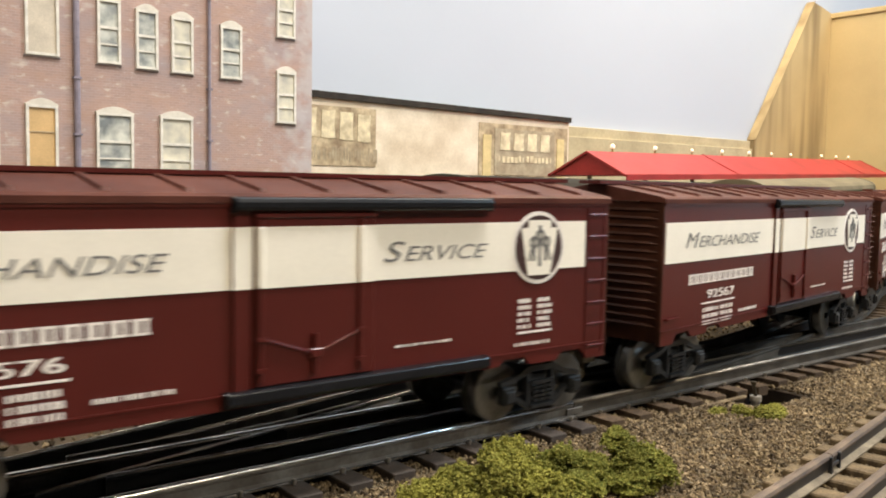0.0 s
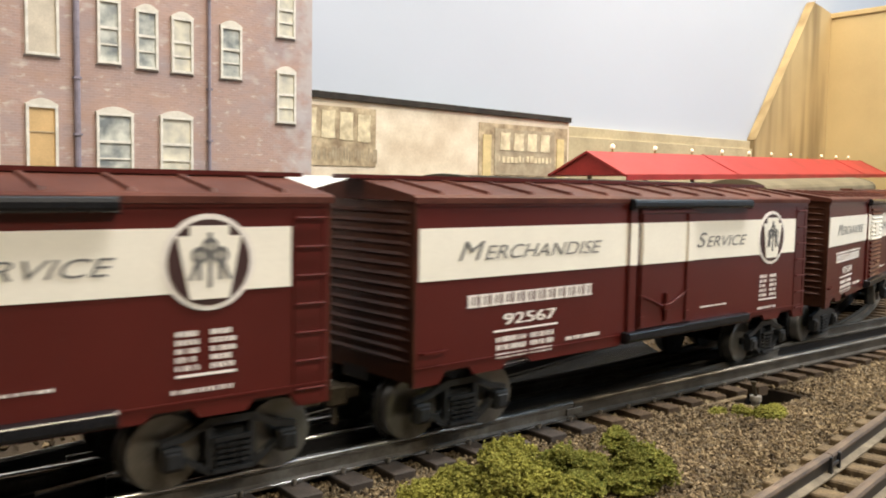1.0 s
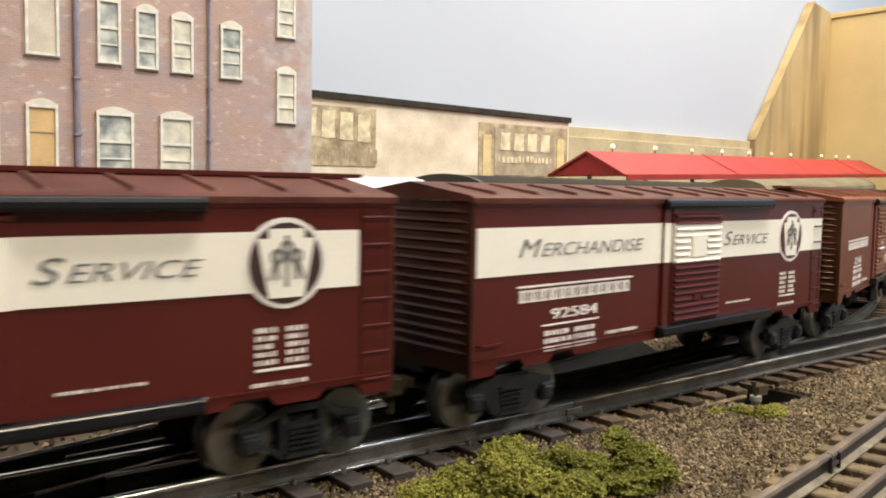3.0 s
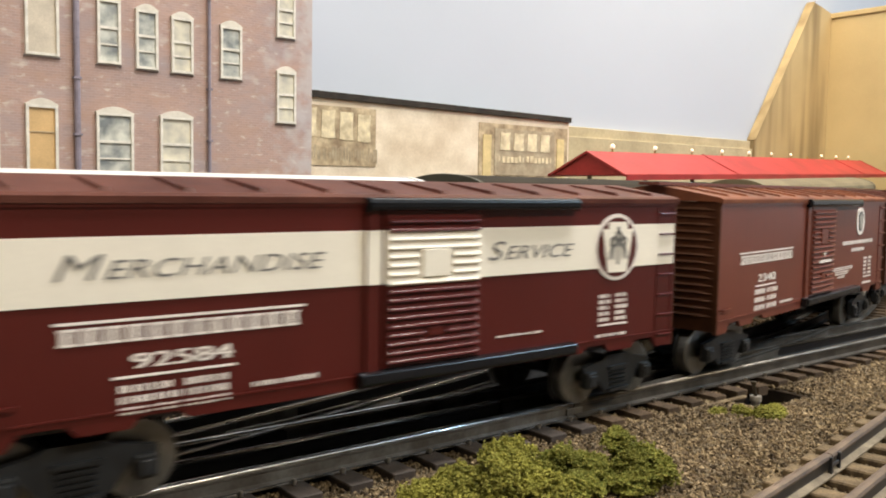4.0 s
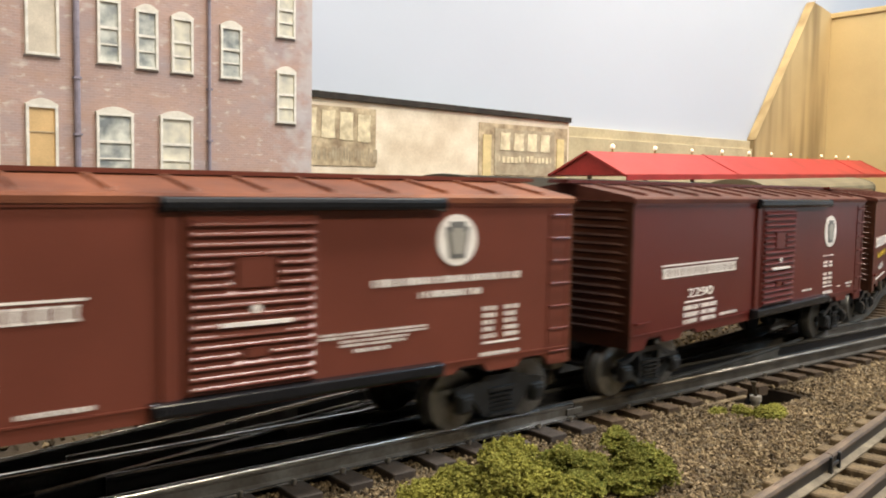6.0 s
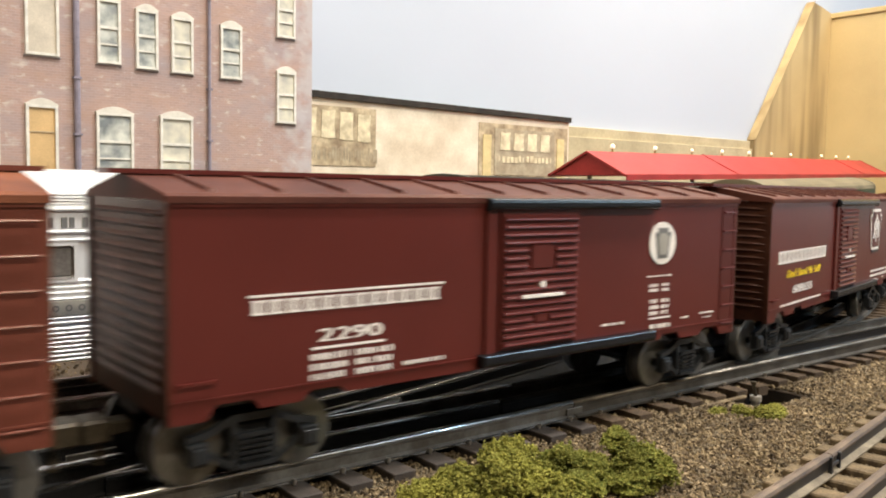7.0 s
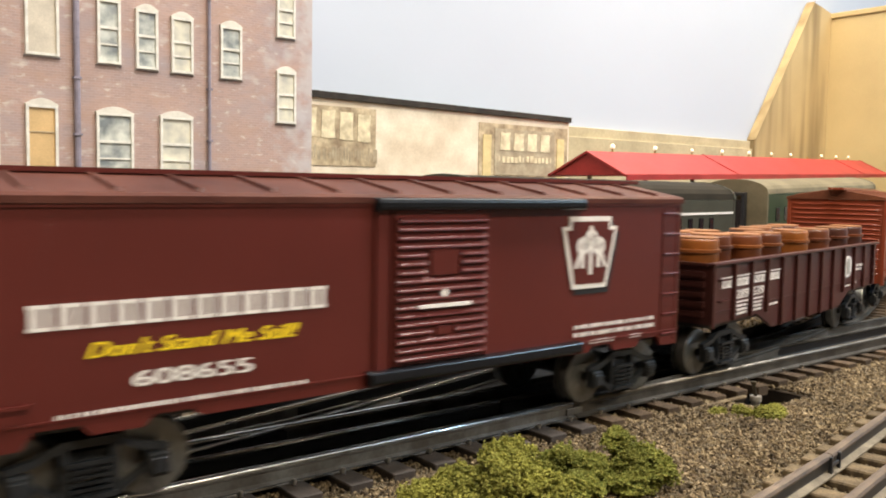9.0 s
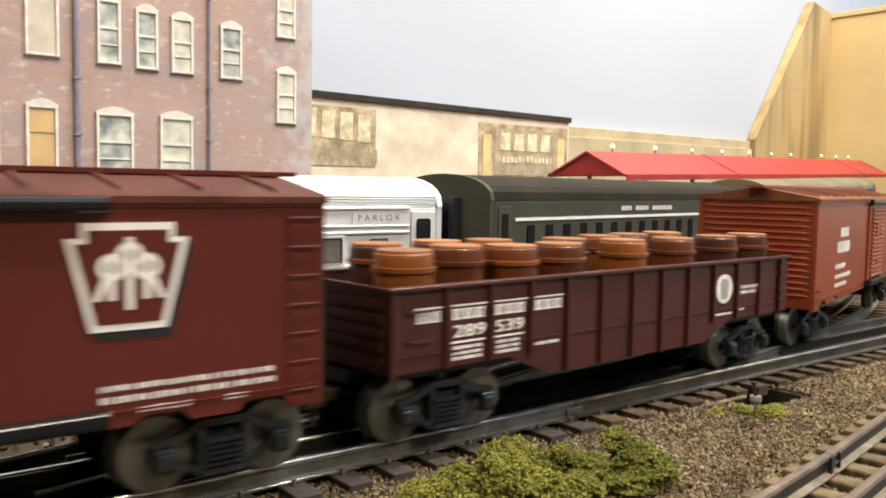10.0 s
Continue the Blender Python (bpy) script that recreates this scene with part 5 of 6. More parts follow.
def gondola():
    car = thing("gondola", "maroon open gondola car loaded with wooden barrels", "model gondola", Matrix(), "freight cars of the moving train")
    h = 0.1245
    y, top = 0.0305, 0.0510
    outline = [(-h, 0.0250), (-0.072, 0.0250), (-0.052, 0.0165), (0.052, 0.0165), (0.072, 0.0250), (h, 0.0250), (h, top), (-h, top)]
    bm = NB()
    part("side_wall", prism(NB(), outline, -y, -y + 0.0016), M_GONDOLA, car)
    part("side_wall", prism(NB(), outline, y - 0.0016, y), M_GONDOLA, car)
    box(bm, -h, h, -y + 0.0016, y - 0.0016, 0.0250, 0.0268)
    for s in (-1, 1):
        end = part("end_wall", box(NB(), min(s * h, s * (h - 0.0016)), max(s * h, s * (h - 0.0016)), -y + 0.0016, y - 0.0016, 0.0268, top), M_GONDOLA, car)
        for i in range(5):
            z = 0.0295 + 0.0044 * i
            part("end_rib", prism(NB(), [(-y + 0.003, z - 0.0012), (-y + 0.003, z + 0.0012), (y - 0.003, z + 0.0012), (y - 0.003, z - 0.0012)], s * h, s * (h + 0.0014), "x"), M_GONDOLA, end)
    part("car_floor", bm, M_GONDOLA, car)
    for s in (-1, 1):
        part("top_rail", box(NB(), -h - 0.001, h + 0.001, s * y - 0.0018, s * y + 0.0018, top, top + 0.0014, 0.0003), M_GONDOLA, car)
        part("top_rail", box(NB(), min(s * h, s * (h + 0.0012)), max(s * h, s * (h + 0.0012)), -y + 0.0019, y - 0.0019, top, top + 0.0012), M_GONDOLA, car)
    for i in range(13):
        u = -0.1015 + 0.0198 * i
        if u > h - 0.003:
            continue
        z0 = 0.0165 if abs(u) < 0.052 else 0.0250
        part("rib", box(NB(), u - 0.0010, u + 0.0010, -y - 0.0016, -y, z0, top, 0.0003), M_GONDOLA, car)
    part("rib", box(NB(), -h, -h + 0.0022, -y - 0.0012, -y, 0.0235, top, 0.0003), M_GONDOLA, car)
    part("seam", box(NB(), -h + 0.004, h - 0.004, -y - 0.0004, -y, 0.0300, 0.0304), M_GONDOLA, car)
    irons = [(-0.1180, -0.1080, z) for z in (0.0345, 0.0440)] + [(h - 0.0110, h - 0.0030, z) for z in (0.031, 0.036, 0.041, 0.046)]
    for a, b, z in irons:
        bm = box(NB(), a, b, -y - 0.0018, -y - 0.0010, z, z + 0.0007)
        for u in (a, b - 0.0006):
            box(bm, u, u + 0.0006, -y - 0.0012, -y, z, z + 0.0007)
        part("grab_iron", bm, M_GONDOLA, car)
    side = pose(0, -y, 0)
    w = NB()
    for i, (a, b) in enumerate(((-0.1148, -0.1030), (-0.0998, -0.0832), (-0.0802, -0.0635), (-0.0603, -0.0440))):
        name_bars(w, 3, a + 0.0008, b - 0.0008, 0.0403, 0.0438)
        bars(w, [(a, b, 0.0447, 0.0452)])
    part("lettering", w, M_WHITE, car, "white name blocks between the ribs", side)
    for words, a, b in (("289", -0.0985, -0.0845), ("539", -0.0792, -0.0660)):
        part("lettering", text_mesh("lettering", [(words, 1.0)], M_WHITE, a, b, 0.0344, 0.0385, 0.0, 0.0005), M_WHITE, car, "white running number", side)
    bm = bars(NB(), [(-0.0990, -0.0840, 0.0325, 0.0331), (-0.0795, -0.0655, 0.0325, 0.0331)])
    small_print(bm, -0.0985, -0.0850, 0.0268, 0.0315, 3, 71)
    small_print(bm, -0.0785, -0.0670, 0.0268, 0.0315, 3, 72)
    small_print(bm, -0.0590, -0.0450, 0.0275, 0.0287, 1, 73)
    small_print(bm, 0.0595, 0.0740, 0.0275, 0.0285, 1, 74)
    small_print(bm, 0.0810, 0.0960, 0.0360, 0.0400, 2, 75)
    small_print(bm, 0.0785, 0.0850, 0.0285, 0.0295, 1, 76)
    tagged(part("small_print", bm, M_WHITE, car, "white rows of small print", side), kind="stuff")
    part("badge", disc(NB(), 0.0660, 0.0395, 0.0066, 0.0005), M_WHITE, car, "round white badge with a keystone", side)
    part("keystone", keystone(NB(), 0.0660, 0.0395, 0.0038, 0.0046, 0.0007), M_PLATE, car, "", side)
    underframe(car, h)
    pair = [truck(car, -0.095, "open"), truck(car, 0.095, "open")]
    coupler(car, -h)
    coupler(car, h)
    return car, pair


def barrel_meshes():
    r, h = 0.0100, 0.0352
    prof = [(r * 0.93, 0.0), (r * 0.97, h * 0.2), (r, h * 0.5), (r, h * 0.72), (r * 0.985, h * 0.90), (r * 0.98, h * 0.965), (r * 0.955, h * 0.985), (r * 0.90, h * 0.985)]
    body = lathe(NB(), prof, 24)
    hoops = []
    for z, k in ((0.14, 0.955), (0.83, 0.99)):
        hoops.append(mesh_of("hoop", lathe(NB(), [(r * k - 0.0004, h * z - 0.0010), (r * k + 0.0009, h * z - 0.0007), (r * k + 0.0009, h * z + 0.0007), (r * k - 0.0004, h * z + 0.0010)], 24), M_BARRELWOOD))
    lid = lathe(NB(), [(r * 0.93, h * 0.975), (r * 0.95, h * 0.995), (r * 0.93, h * 1.010), (r * 0.3, h * 1.012)], 24)
    return mesh_of("staves", body, M_BARRELWOOD, True), hoops, mesh_of("lid", lid, M_LID)


def barrels():
    staves, hoops, lid = barrel_meshes()
    out = []
    rng = random.Random(11)
    one = thing("barrel", "orange-brown wooden barrel with pale lid standing in the gondola", "barrel", Matrix(), "barrels in the gondola")
    part("barrel_body", staves, None, one)
    for hp in hoops:
        part("hoop", hp, None, one)
    part("lid", lid, None, one, "pale round wooden lid")
    stands = [(-0.1066, -0.0145), (-0.0775, -0.0080), (-0.0559, -0.0145), (-0.0290, -0.0145), (0.0117, -0.0145), (0.0478, -0.0145), (0.0850, -0.0140), (0.1125, -0.0145),
              (-0.0975, 0.0130), (-0.0660, 0.0160), (-0.0395, 0.0140), (-0.0050, 0.0035), (0.0290, 0.0120), (0.0560, 0.0155), (0.0830, 0.0150)]
    for u, y in stands:
        local = pose(u, y, 0.0268 + rng.uniform(0, 0.0005), 0, 0, rng.uniform(0, 360))
        ob = one if not out else copy_thing(one, Matrix())
        out.append((ob, local))
    return out


# ---- parked coaches ----
def coach_shell(car, half_l, y, eave, top, body, roof, low, ends=None):
    prof = []
    for i in range(13):
        a = math.pi * i / 12
        prof.append((-y * math.cos(a), eave + (top - eave) * math.sin(a) ** 0.8))
    part("roof", prism(NB(), prof, -half_l + 0.001, half_l - 0.001, "x"), roof, car, "", smooth=False)
    bm = NB()
    box(bm, -half_l, half_l, -y, y, low, eave, 0.0008)
    part("body", bm, body, car)
    # round-headed end walls
    for s in (-1, 1):
        bm = NB()
        prism(bm, [(a * 1.015, low if z is None else eave + (z - eave) * 1.03) for a, z in prof], s * half_l, s * (half_l + 0.003), "x")
        box(bm, min(s * half_l, s * (half_l + 0.003)), max(s * half_l, s * (half_l + 0.003)), -y, y, low, eave)
        e = part("end_wall", bm, ends or body, car)
        part("end_door", box(NB(), min(s * (half_l + 0.003), s * (half_l + 0.0036)), max(s * (half_l + 0.003), s * (half_l + 0.0036)), -0.009, 0.009, low + 0.004, eave - 0.006), M_GLASS, e, "dark end door")
        bm = NB()
        for w in (-0.011, 0.011):
            box(bm, min(s * (half_l + 0.003), s * (half_l + 0.009)), max(s * (half_l + 0.003), s * (half_l + 0.009)), w - 0.0015, w + 0.0015, low, eave - 0.002)
        box(bm, min(s * (half_l + 0.003), s * (half_l + 0.009)), max(s * (half_l + 0.003), s * (half_l + 0.009)), -0.0125, 0.0125, eave - 0.002, eave + 0.001)
        part("diaphragm", bm, M_BLACK, e, "black gangway frame")
    for s in (-1, 1):
        truck(car, s * (half_l - 0.05), "cast")
    underframe(car, half_l)


def silver_coach():
    half = 0.235
    car = thing("parlor_coach", "silver fluted streamlined parlor coach parked on its track", "model coach", FRAME @ pose(0.082 - half, 0.114, 0), "parked coaches")
    y = 0.0318
    coach_shell(car, half, y, 0.0735, 0.0876, M_SILVER, M_SILVER, 0.0170)
    e = half
    bm = NB()
    for z, h in ((0.0730, 0.0012), (0.0648, 0.0011), (0.0618, 0.0012)):
        box(bm, -half, e - 0.017, -y - 0.0012, -y, z - h / 2, z + h / 2, 0.0003)
    part("belt_moulding", bm, M_SILVER, car)
    flute = mesh_of("flute", prism(NB(), [(-y, -0.0007), (-y - 0.0008, 0), (-y, 0.0007)], -half, half, "x"), M_SILVER)
    for z in [0.0180 + 0.00165 * i for i in range(8)] + [0.0318, 0.0335, 0.0405, 0.0427, 0.0448, 0.0468]:
        part("flute", flute, None, car, m=pose(0, 0, z))
    for i in range(4):
        z = 0.0748 + 0.0012 * i
        part("roof_flute", prism(NB(), [(-y + 0.0002 + i * i * 0.00006, z - 0.0003), (-y - 0.0003 + i * i * 0.00006, z), (-y + 0.0006 + i * i * 0.00006, z + 0.0004)], -half, half, "x"), M_SILVER, car)
    win = NB()
    box(win, -0.0085, 0.0085, -0.0006, 0, -0.0065, 0.0055, 0.0012)
    win = mesh_of("window", win, M_COACHGLASS)
    rim = NB()
    for a, b, c, d in ((-0.0100, 0.0100, 0.0055, 0.0068), (-0.0100, 0.0100, -0.0078, -0.0065), (-0.0100, -0.0085, -0.0065, 0.0055), (0.0085, 0.0100, -0.0065, 0.0055)):
        box(rim, a, b, -0.0010, 0, c, d)
    rim = mesh_of("window_frame", rim, M_SILVER)
    for i in range(12):
        u = half - 0.034 - 0.0285 * i
        if i == 0:
            continue
        w = part("window", win, None, car, "tinted coach window", pose(u, -y, 0.0543))
        part("window_frame", rim, None, w)
    bm = NB()
    box(bm, half - 0.039, half - 0.029, -y - 0.0006, -y, 0.0510, 0.0590, 0.0008)
    part("window", bm, M_COACHGLASS, car, "small square window")
    bm = NB()
    box(bm, half - 0.0160, half - 0.0020, -y - 0.0010, -y, 0.0200, 0.0718, 0.0006)
    door = part("vestibule_door", bm, M_SILVER, car)
    part("window", box(NB(), half - 0.0130, half - 0.0050, -y - 0.0014, -y - 0.0009, 0.0560, 0.0680, 0.0009), M_GLASS, door, "dark door window")
    side = pose(0, -y, 0)
    bm = NB()
    box(bm, half - 0.0485, half - 0.0180, -0.0005, 0, 0.0658, 0.0718)
    plate = part("letter_board", bm, M_SILVER, car, "", side)
    part("lettering", text_mesh("lettering", [("P A R L O R", 1.0)], M_INK, half - 0.0455, half - 0.0225, 0.0672, 0.0700, 0.0, 0.0, 0.0007), M_INK, car, "small black lettering", side)
    # railway's name and the coach's own name as plain blocks
    bm = NB()
    for a, n in ((0.0180, 3), (0.0485, 4), (0.0880, 7)):
        for i in range(n):
            bars(bm, [(a + 0.0073 * i, a + 0.0073 * i + 0.0019, 0.0662, 0.0700), (a + 0.0073 * i + 0.0027, a + 0.0073 * i + 0.0044, 0.0662, 0.0700)], 0.0004)
    part("lettering", bm, M_INK, car, "black name blocks", side)
    bm = NB()
    box(bm, 0.052, 0.117, -0.0008, 0, 0.0345, 0.0396)
    pl = part("nameplate", bm, M_PLATE, car, "grey nameplate", side)
    bm = NB()
    for i in range(13):
        ring(bm, 0.056 + 0.0045 * i, 0.0370, 0.0013, 0.0007, 0.0010, 10)
    part("name_blocks", bm, M_INK, pl)


def dark_coach(at, half, body, roof, label, stripe):
    x, y, h = track_at(at, 0.114)
    car = thing("coach", label, "model coach", FRAME @ pose(x, y, 0, 0, 0, math.degrees(h)), "parked coaches")
    w = 0.0318
    coach_shell(car, half, w, 0.0768, 0.0898, body, roof, 0.0190)
    side = pose(0, -w, 0)
    if stripe:
        part("stripe", bars(NB(), [(-half + 0.018, half - 0.002, 0.0661, 0.0677)], 0.0005), M_WHITE, car, "thin white stripe", side)
        bm = NB()
        name_bars(bm, 3, -0.022, -0.009, 0.0706, 0.0732)
        name_bars(bm, 4, -0.004, 0.013, 0.0706, 0.0732)
        name_bars(bm, 7, 0.018, 0.046, 0.0706, 0.0732)
        part("lettering", bm, M_WHITE, car, "small white name blocks", side)
        bm = NB()
        box(bm, -half + 0.003, -half + 0.0150, -0.0006, 0, 0.0200, 0.0740, 0.0004)
        d = part("vestibule_door", bm, body, car, "", side)
        part("window", box(NB(), -half + 0.0060, -half + 0.0115, -0.0010, -0.0005, 0.0575, 0.0700, 0.0004), M_GLASS, d, "dark door window")
    win = mesh_of("window", box(NB(), -0.0034, 0.0034, -0.0006, 0, -0.0065, 0.0065, 0.0006), M_GLASS)
    n = int((2 * half - 0.05) / 0.0175)
    for i in range(n):
        part("window", win, None, car, "dark narrow coach window", pose(-half + 0.032 + 0.0175 * i, -w, 0.0572))


silver_coach()
dark_coach(0.277, 0.150, M_COACH, M_COACH_ROOF, "dark grey-green coach with a thin white stripe", True)


def olive_coach():
    """A second coach on a graded siding under the canopy."""
    at = FRAME @ pose(0.703, 0.240, 0.0085, 0, -1.4, 9)
    bed = prism(NB(), [(-0.175, -0.036), (0.175, -0.036), (0.175, -0.0005), (-0.175, -0.0005)], -0.030, 0.030)
    solo("siding_ramp", bed, M_GROUND, "earth ramp that carries the far siding", m=at, kind="structure")
    car = thing("coach", "dark green coach with a pale olive roof", "model coach", at, "parked coaches")
    coach_shell(car, 0.16, 0.0318, 0.0768, 0.0898, M_GREEN, M_OLIVE, 0.0190, M_OLIVE)
    win = mesh_of("window", box(NB(), -0.0050, 0.0050, -0.0006, 0, -0.0065, 0.0065, 0.0006), M_GLASS)
    for i in range(14):
        part("window", win, None, car, "dark coach window", pose(-0.138 + 0.0212 * i, -0.0318, 0.0572))


olive_coach()


# ---- station canopy ----
def station():
    t = thing("station_platform", "station platform under a long bright red gabled canopy", "platform", FRAME @ pose(0.386, 0.26, 0, 0, -1.25, 9))
    half, eave, ridge = 0.040, 0.0955, 0.1160
    part("deck", box(NB(), -0.02, 0.76, -0.034, 0.034, -0.035, 0.012, 0.001), M_STATION, t, "grey platform deck")
    for a, b in ((0.0, 0.227), (0.2275, 0.640), (0.6405, 0.748)):
        bm = NB()
        prism(bm, [(-half, eave), (0, ridge), (half, eave), (half, eave - 0.002), (0, ridge - 0.0022), (-half, eave - 0.002)], a, b, "x")
        sec = part("roof", bm, M_RED, t, "bright red canopy roof section")
        if a == 0.0:
            part("gable", prism(NB(), [(-half + 0.003, eave - 0.0005), (0, ridge - 0.0022), (half - 0.003, eave - 0.0005)], a + 0.002, a + 0.004, "x"), M_RED, sec, "red gable end")
        part("fascia", box(NB(), a, b, -half - 0.001, -half, eave - 0.0046, eave + 0.0004), M_RED, sec)
        cap = prism(NB(), [(-half - 0.0003, eave + 0.0007), (0, ridge + 0.0008), (half + 0.0003, eave + 0.0007), (half, eave), (0, ridge), (-half, eave)], b - 0.004, b, "x")
        part("seam_strip", cap, M_RED, sec)
    for i in range(8):
        x = 0.025 + 0.1 * i
        bm = cyl(NB(), (x, 0.012, 0.012), (x, 0.012, 0.1085), 0.0022, 10)
        box(bm, x - 0.004, x + 0.004, 0.008, 0.016, 0.012, 0.016)
        part("post", bm, M_STATION, t)
    for i, x in enumerate((0.0434, 0.1210, 0.1987, 0.2700, 0.3420, 0.4081, 0.4705, 0.5282, 0.5817, 0.6414, 0.6930)):
        r = 0.0021 if i < 2 else 0.0017
        stem = part("lamp_stem", cyl(NB(), (x, 0, ridge - 0.001), (x, 0, ridge + 0.0030), 0.0009, 8), M_BRASS, t, "thin brass stem")
        if i != 7:
            part("bulb", ball(NB(), (x, 0, ridge + 0.0028 + r), r, 2), M_BULB, stem, "small cream glass bulb", smooth=True)


station()


# ---- brick building and painted wall ----
def window(parent, s0, s1, z0, z1, kind, arch=True):
    """A sash window set into the wall: frame, panes, sill and a low arched lintel."""
    w = s1 - s0
    y = -0.0012
    f = NB()
    t = 0.0019
    for a, b, c, d in ((s0, s0 + t, z0, z1), (s1 - t, s1, z0, z1), (s0 + t, s1 - t, z0, z0 + t), (s0 + t, s1 - t, z1 - t, z1)):
        box(f, a, b, y, 0.0015, c, d)
    if kind in ("sash", "blind"):
        zm = z0 + (z1 - z0) * 0.56
        box(f, s0 + t, s1 - t, y + 0.0003, 0.0012, zm - 0.0010, zm + 0.0010)
        zl = z0 + (z1 - z0) * 0.30
        box(f, s0 + t, s1 - t, y + 0.0005, 0.0012, zl - 0.0006, zl + 0.0006)
    win = part("window", f, M_FRAME, parent, "cream painted sash window")
    glass = {"sash": M_PANE, "blind": M_BLIND, "board": M_BOARD, "ochre": M_DOORWOOD}[kind]
    cuts = [z0 + t, z1 - t] if kind in ("board", "ochre") else [z0 + t, z0 + (z1 - z0) * 0.30, z0 + (z1 - z0) * 0.56, z1 - t]
    for a, b in zip(cuts, cuts[1:]):
        part("pane", box(NB(), s0 + t, s1 - t, 0.0002, 0.0012, a, b), glass, win)
    if kind == "ochre":
        part("board", box(NB(), s0 + t, s1 - t, -0.0004, 0.0002, z0 + (z1 - z0) * 0.62, z0 + (z1 - z0) * 0.62 + 0.0008), M_SIGNDARK, win)
    part("sill", box(NB(), s0 - 0.0010, s1 + 0.0010, -0.0002, 0.0012, z0 - 0.0012, z0 - 0.0002, 0.0002), M_SILL, win, "dark stone sill")
    if arch:
        n = 10
        pts = [(s0 - 0.0005, z1), (s1 + 0.0005, z1)]
        pts += [(s1 + 0.0005 - (w + 0.001) * i / n, z1 + 0.0006 + 0.0042 * math.sin(math.pi * i / n)) for i in range(n + 1)]
        part("lintel", prism(NB(), pts, -0.0010, 0.0012), M_LINTEL, win, "pale arched lintel")


def building():
    b = thing("brick_building", "weathered red brick factory building with cream sash windows", "building", FRAME @ pose(0, 0.400, 0))
    holes = [(-0.0309, -0.0089, 0.1693, 0.2150, "board"), (0.0170, 0.0336, 0.1680, 0.2140, "sash"), (0.0447, 0.0612, 0.1667, 0.2100, "sash"), (0.0715, 0.0886, 0.1663, 0.2080, "blind"),
             (0.1109, 0.1290, 0.1656, 0.2065, "sash"), (0.1600, 0.1768, 0.2035, 0.2440, "blind"), (0.1600, 0.1777, 0.1333, 0.1756, "blind"),
             (-0.0314, -0.0105, 0.0850, 0.1350, "ochre"), (0.0156, 0.0423, 0.0850, 0.1325, "sash"), (0.0623, 0.0880, 0.0850, 0.1325, "blind"),
             (-0.0760, -0.0490, 0.1700, 0.2150, "sash"), (-0.0760, -0.0480, 0.0870, 0.1360, "blind")]
    part("wall", box(NB(), -0.42, 0.1938, 0.0013, 0.010, -0.0105, 0.290), M_BRICK, b, "stained red brick front")
    part("wall", box(NB(), 0.1838, 0.1938, 0.010, 0.085, -0.0105, 0.290), M_BRICK, b, "stained red brick side")
    part("roof", box(NB(), -0.424, 0.1978, -0.002, 0.090, 0.290, 0.294), M_COPING, b, "flat dark roof")
    for h in holes:
        window(b, *h)
    for s, r in ((0.0025, 0.0021), (0.1014, 0.0013)):
        bm = cyl(NB(), (s, -0.0010, -0.0105), (s, -0.0010, 0.289), r, 10)
        p = part("drainpipe", bm, M_PIPE, b, "blue-grey drainpipe")
        for z in (0.115, 0.155, 0.225):
            part("bracket", box(NB(), s - r * 1.3, s + r * 1.3, -0.0036, 0.0013, z, z + 0.0016), M_PIPE, p)


def letter_block(bm, x0, x1, z0, z1, y, kind):
    """A painted sign's letter as a plain worn block."""
    w, h = x1 - x0, z1 - z0
    prism(bm, [(x0, z0 + h * 0.04), (x0 + w * 0.5, z0), (x1, z0 + h * 0.02), (x1 - w * 0.06, z0 + h * 0.5), (x1, z1), (x0 + w * 0.45, z1 - h * 0.05 * kind), (x0 + w * 0.04, z1)], y, y + 0.0004)
    return bm


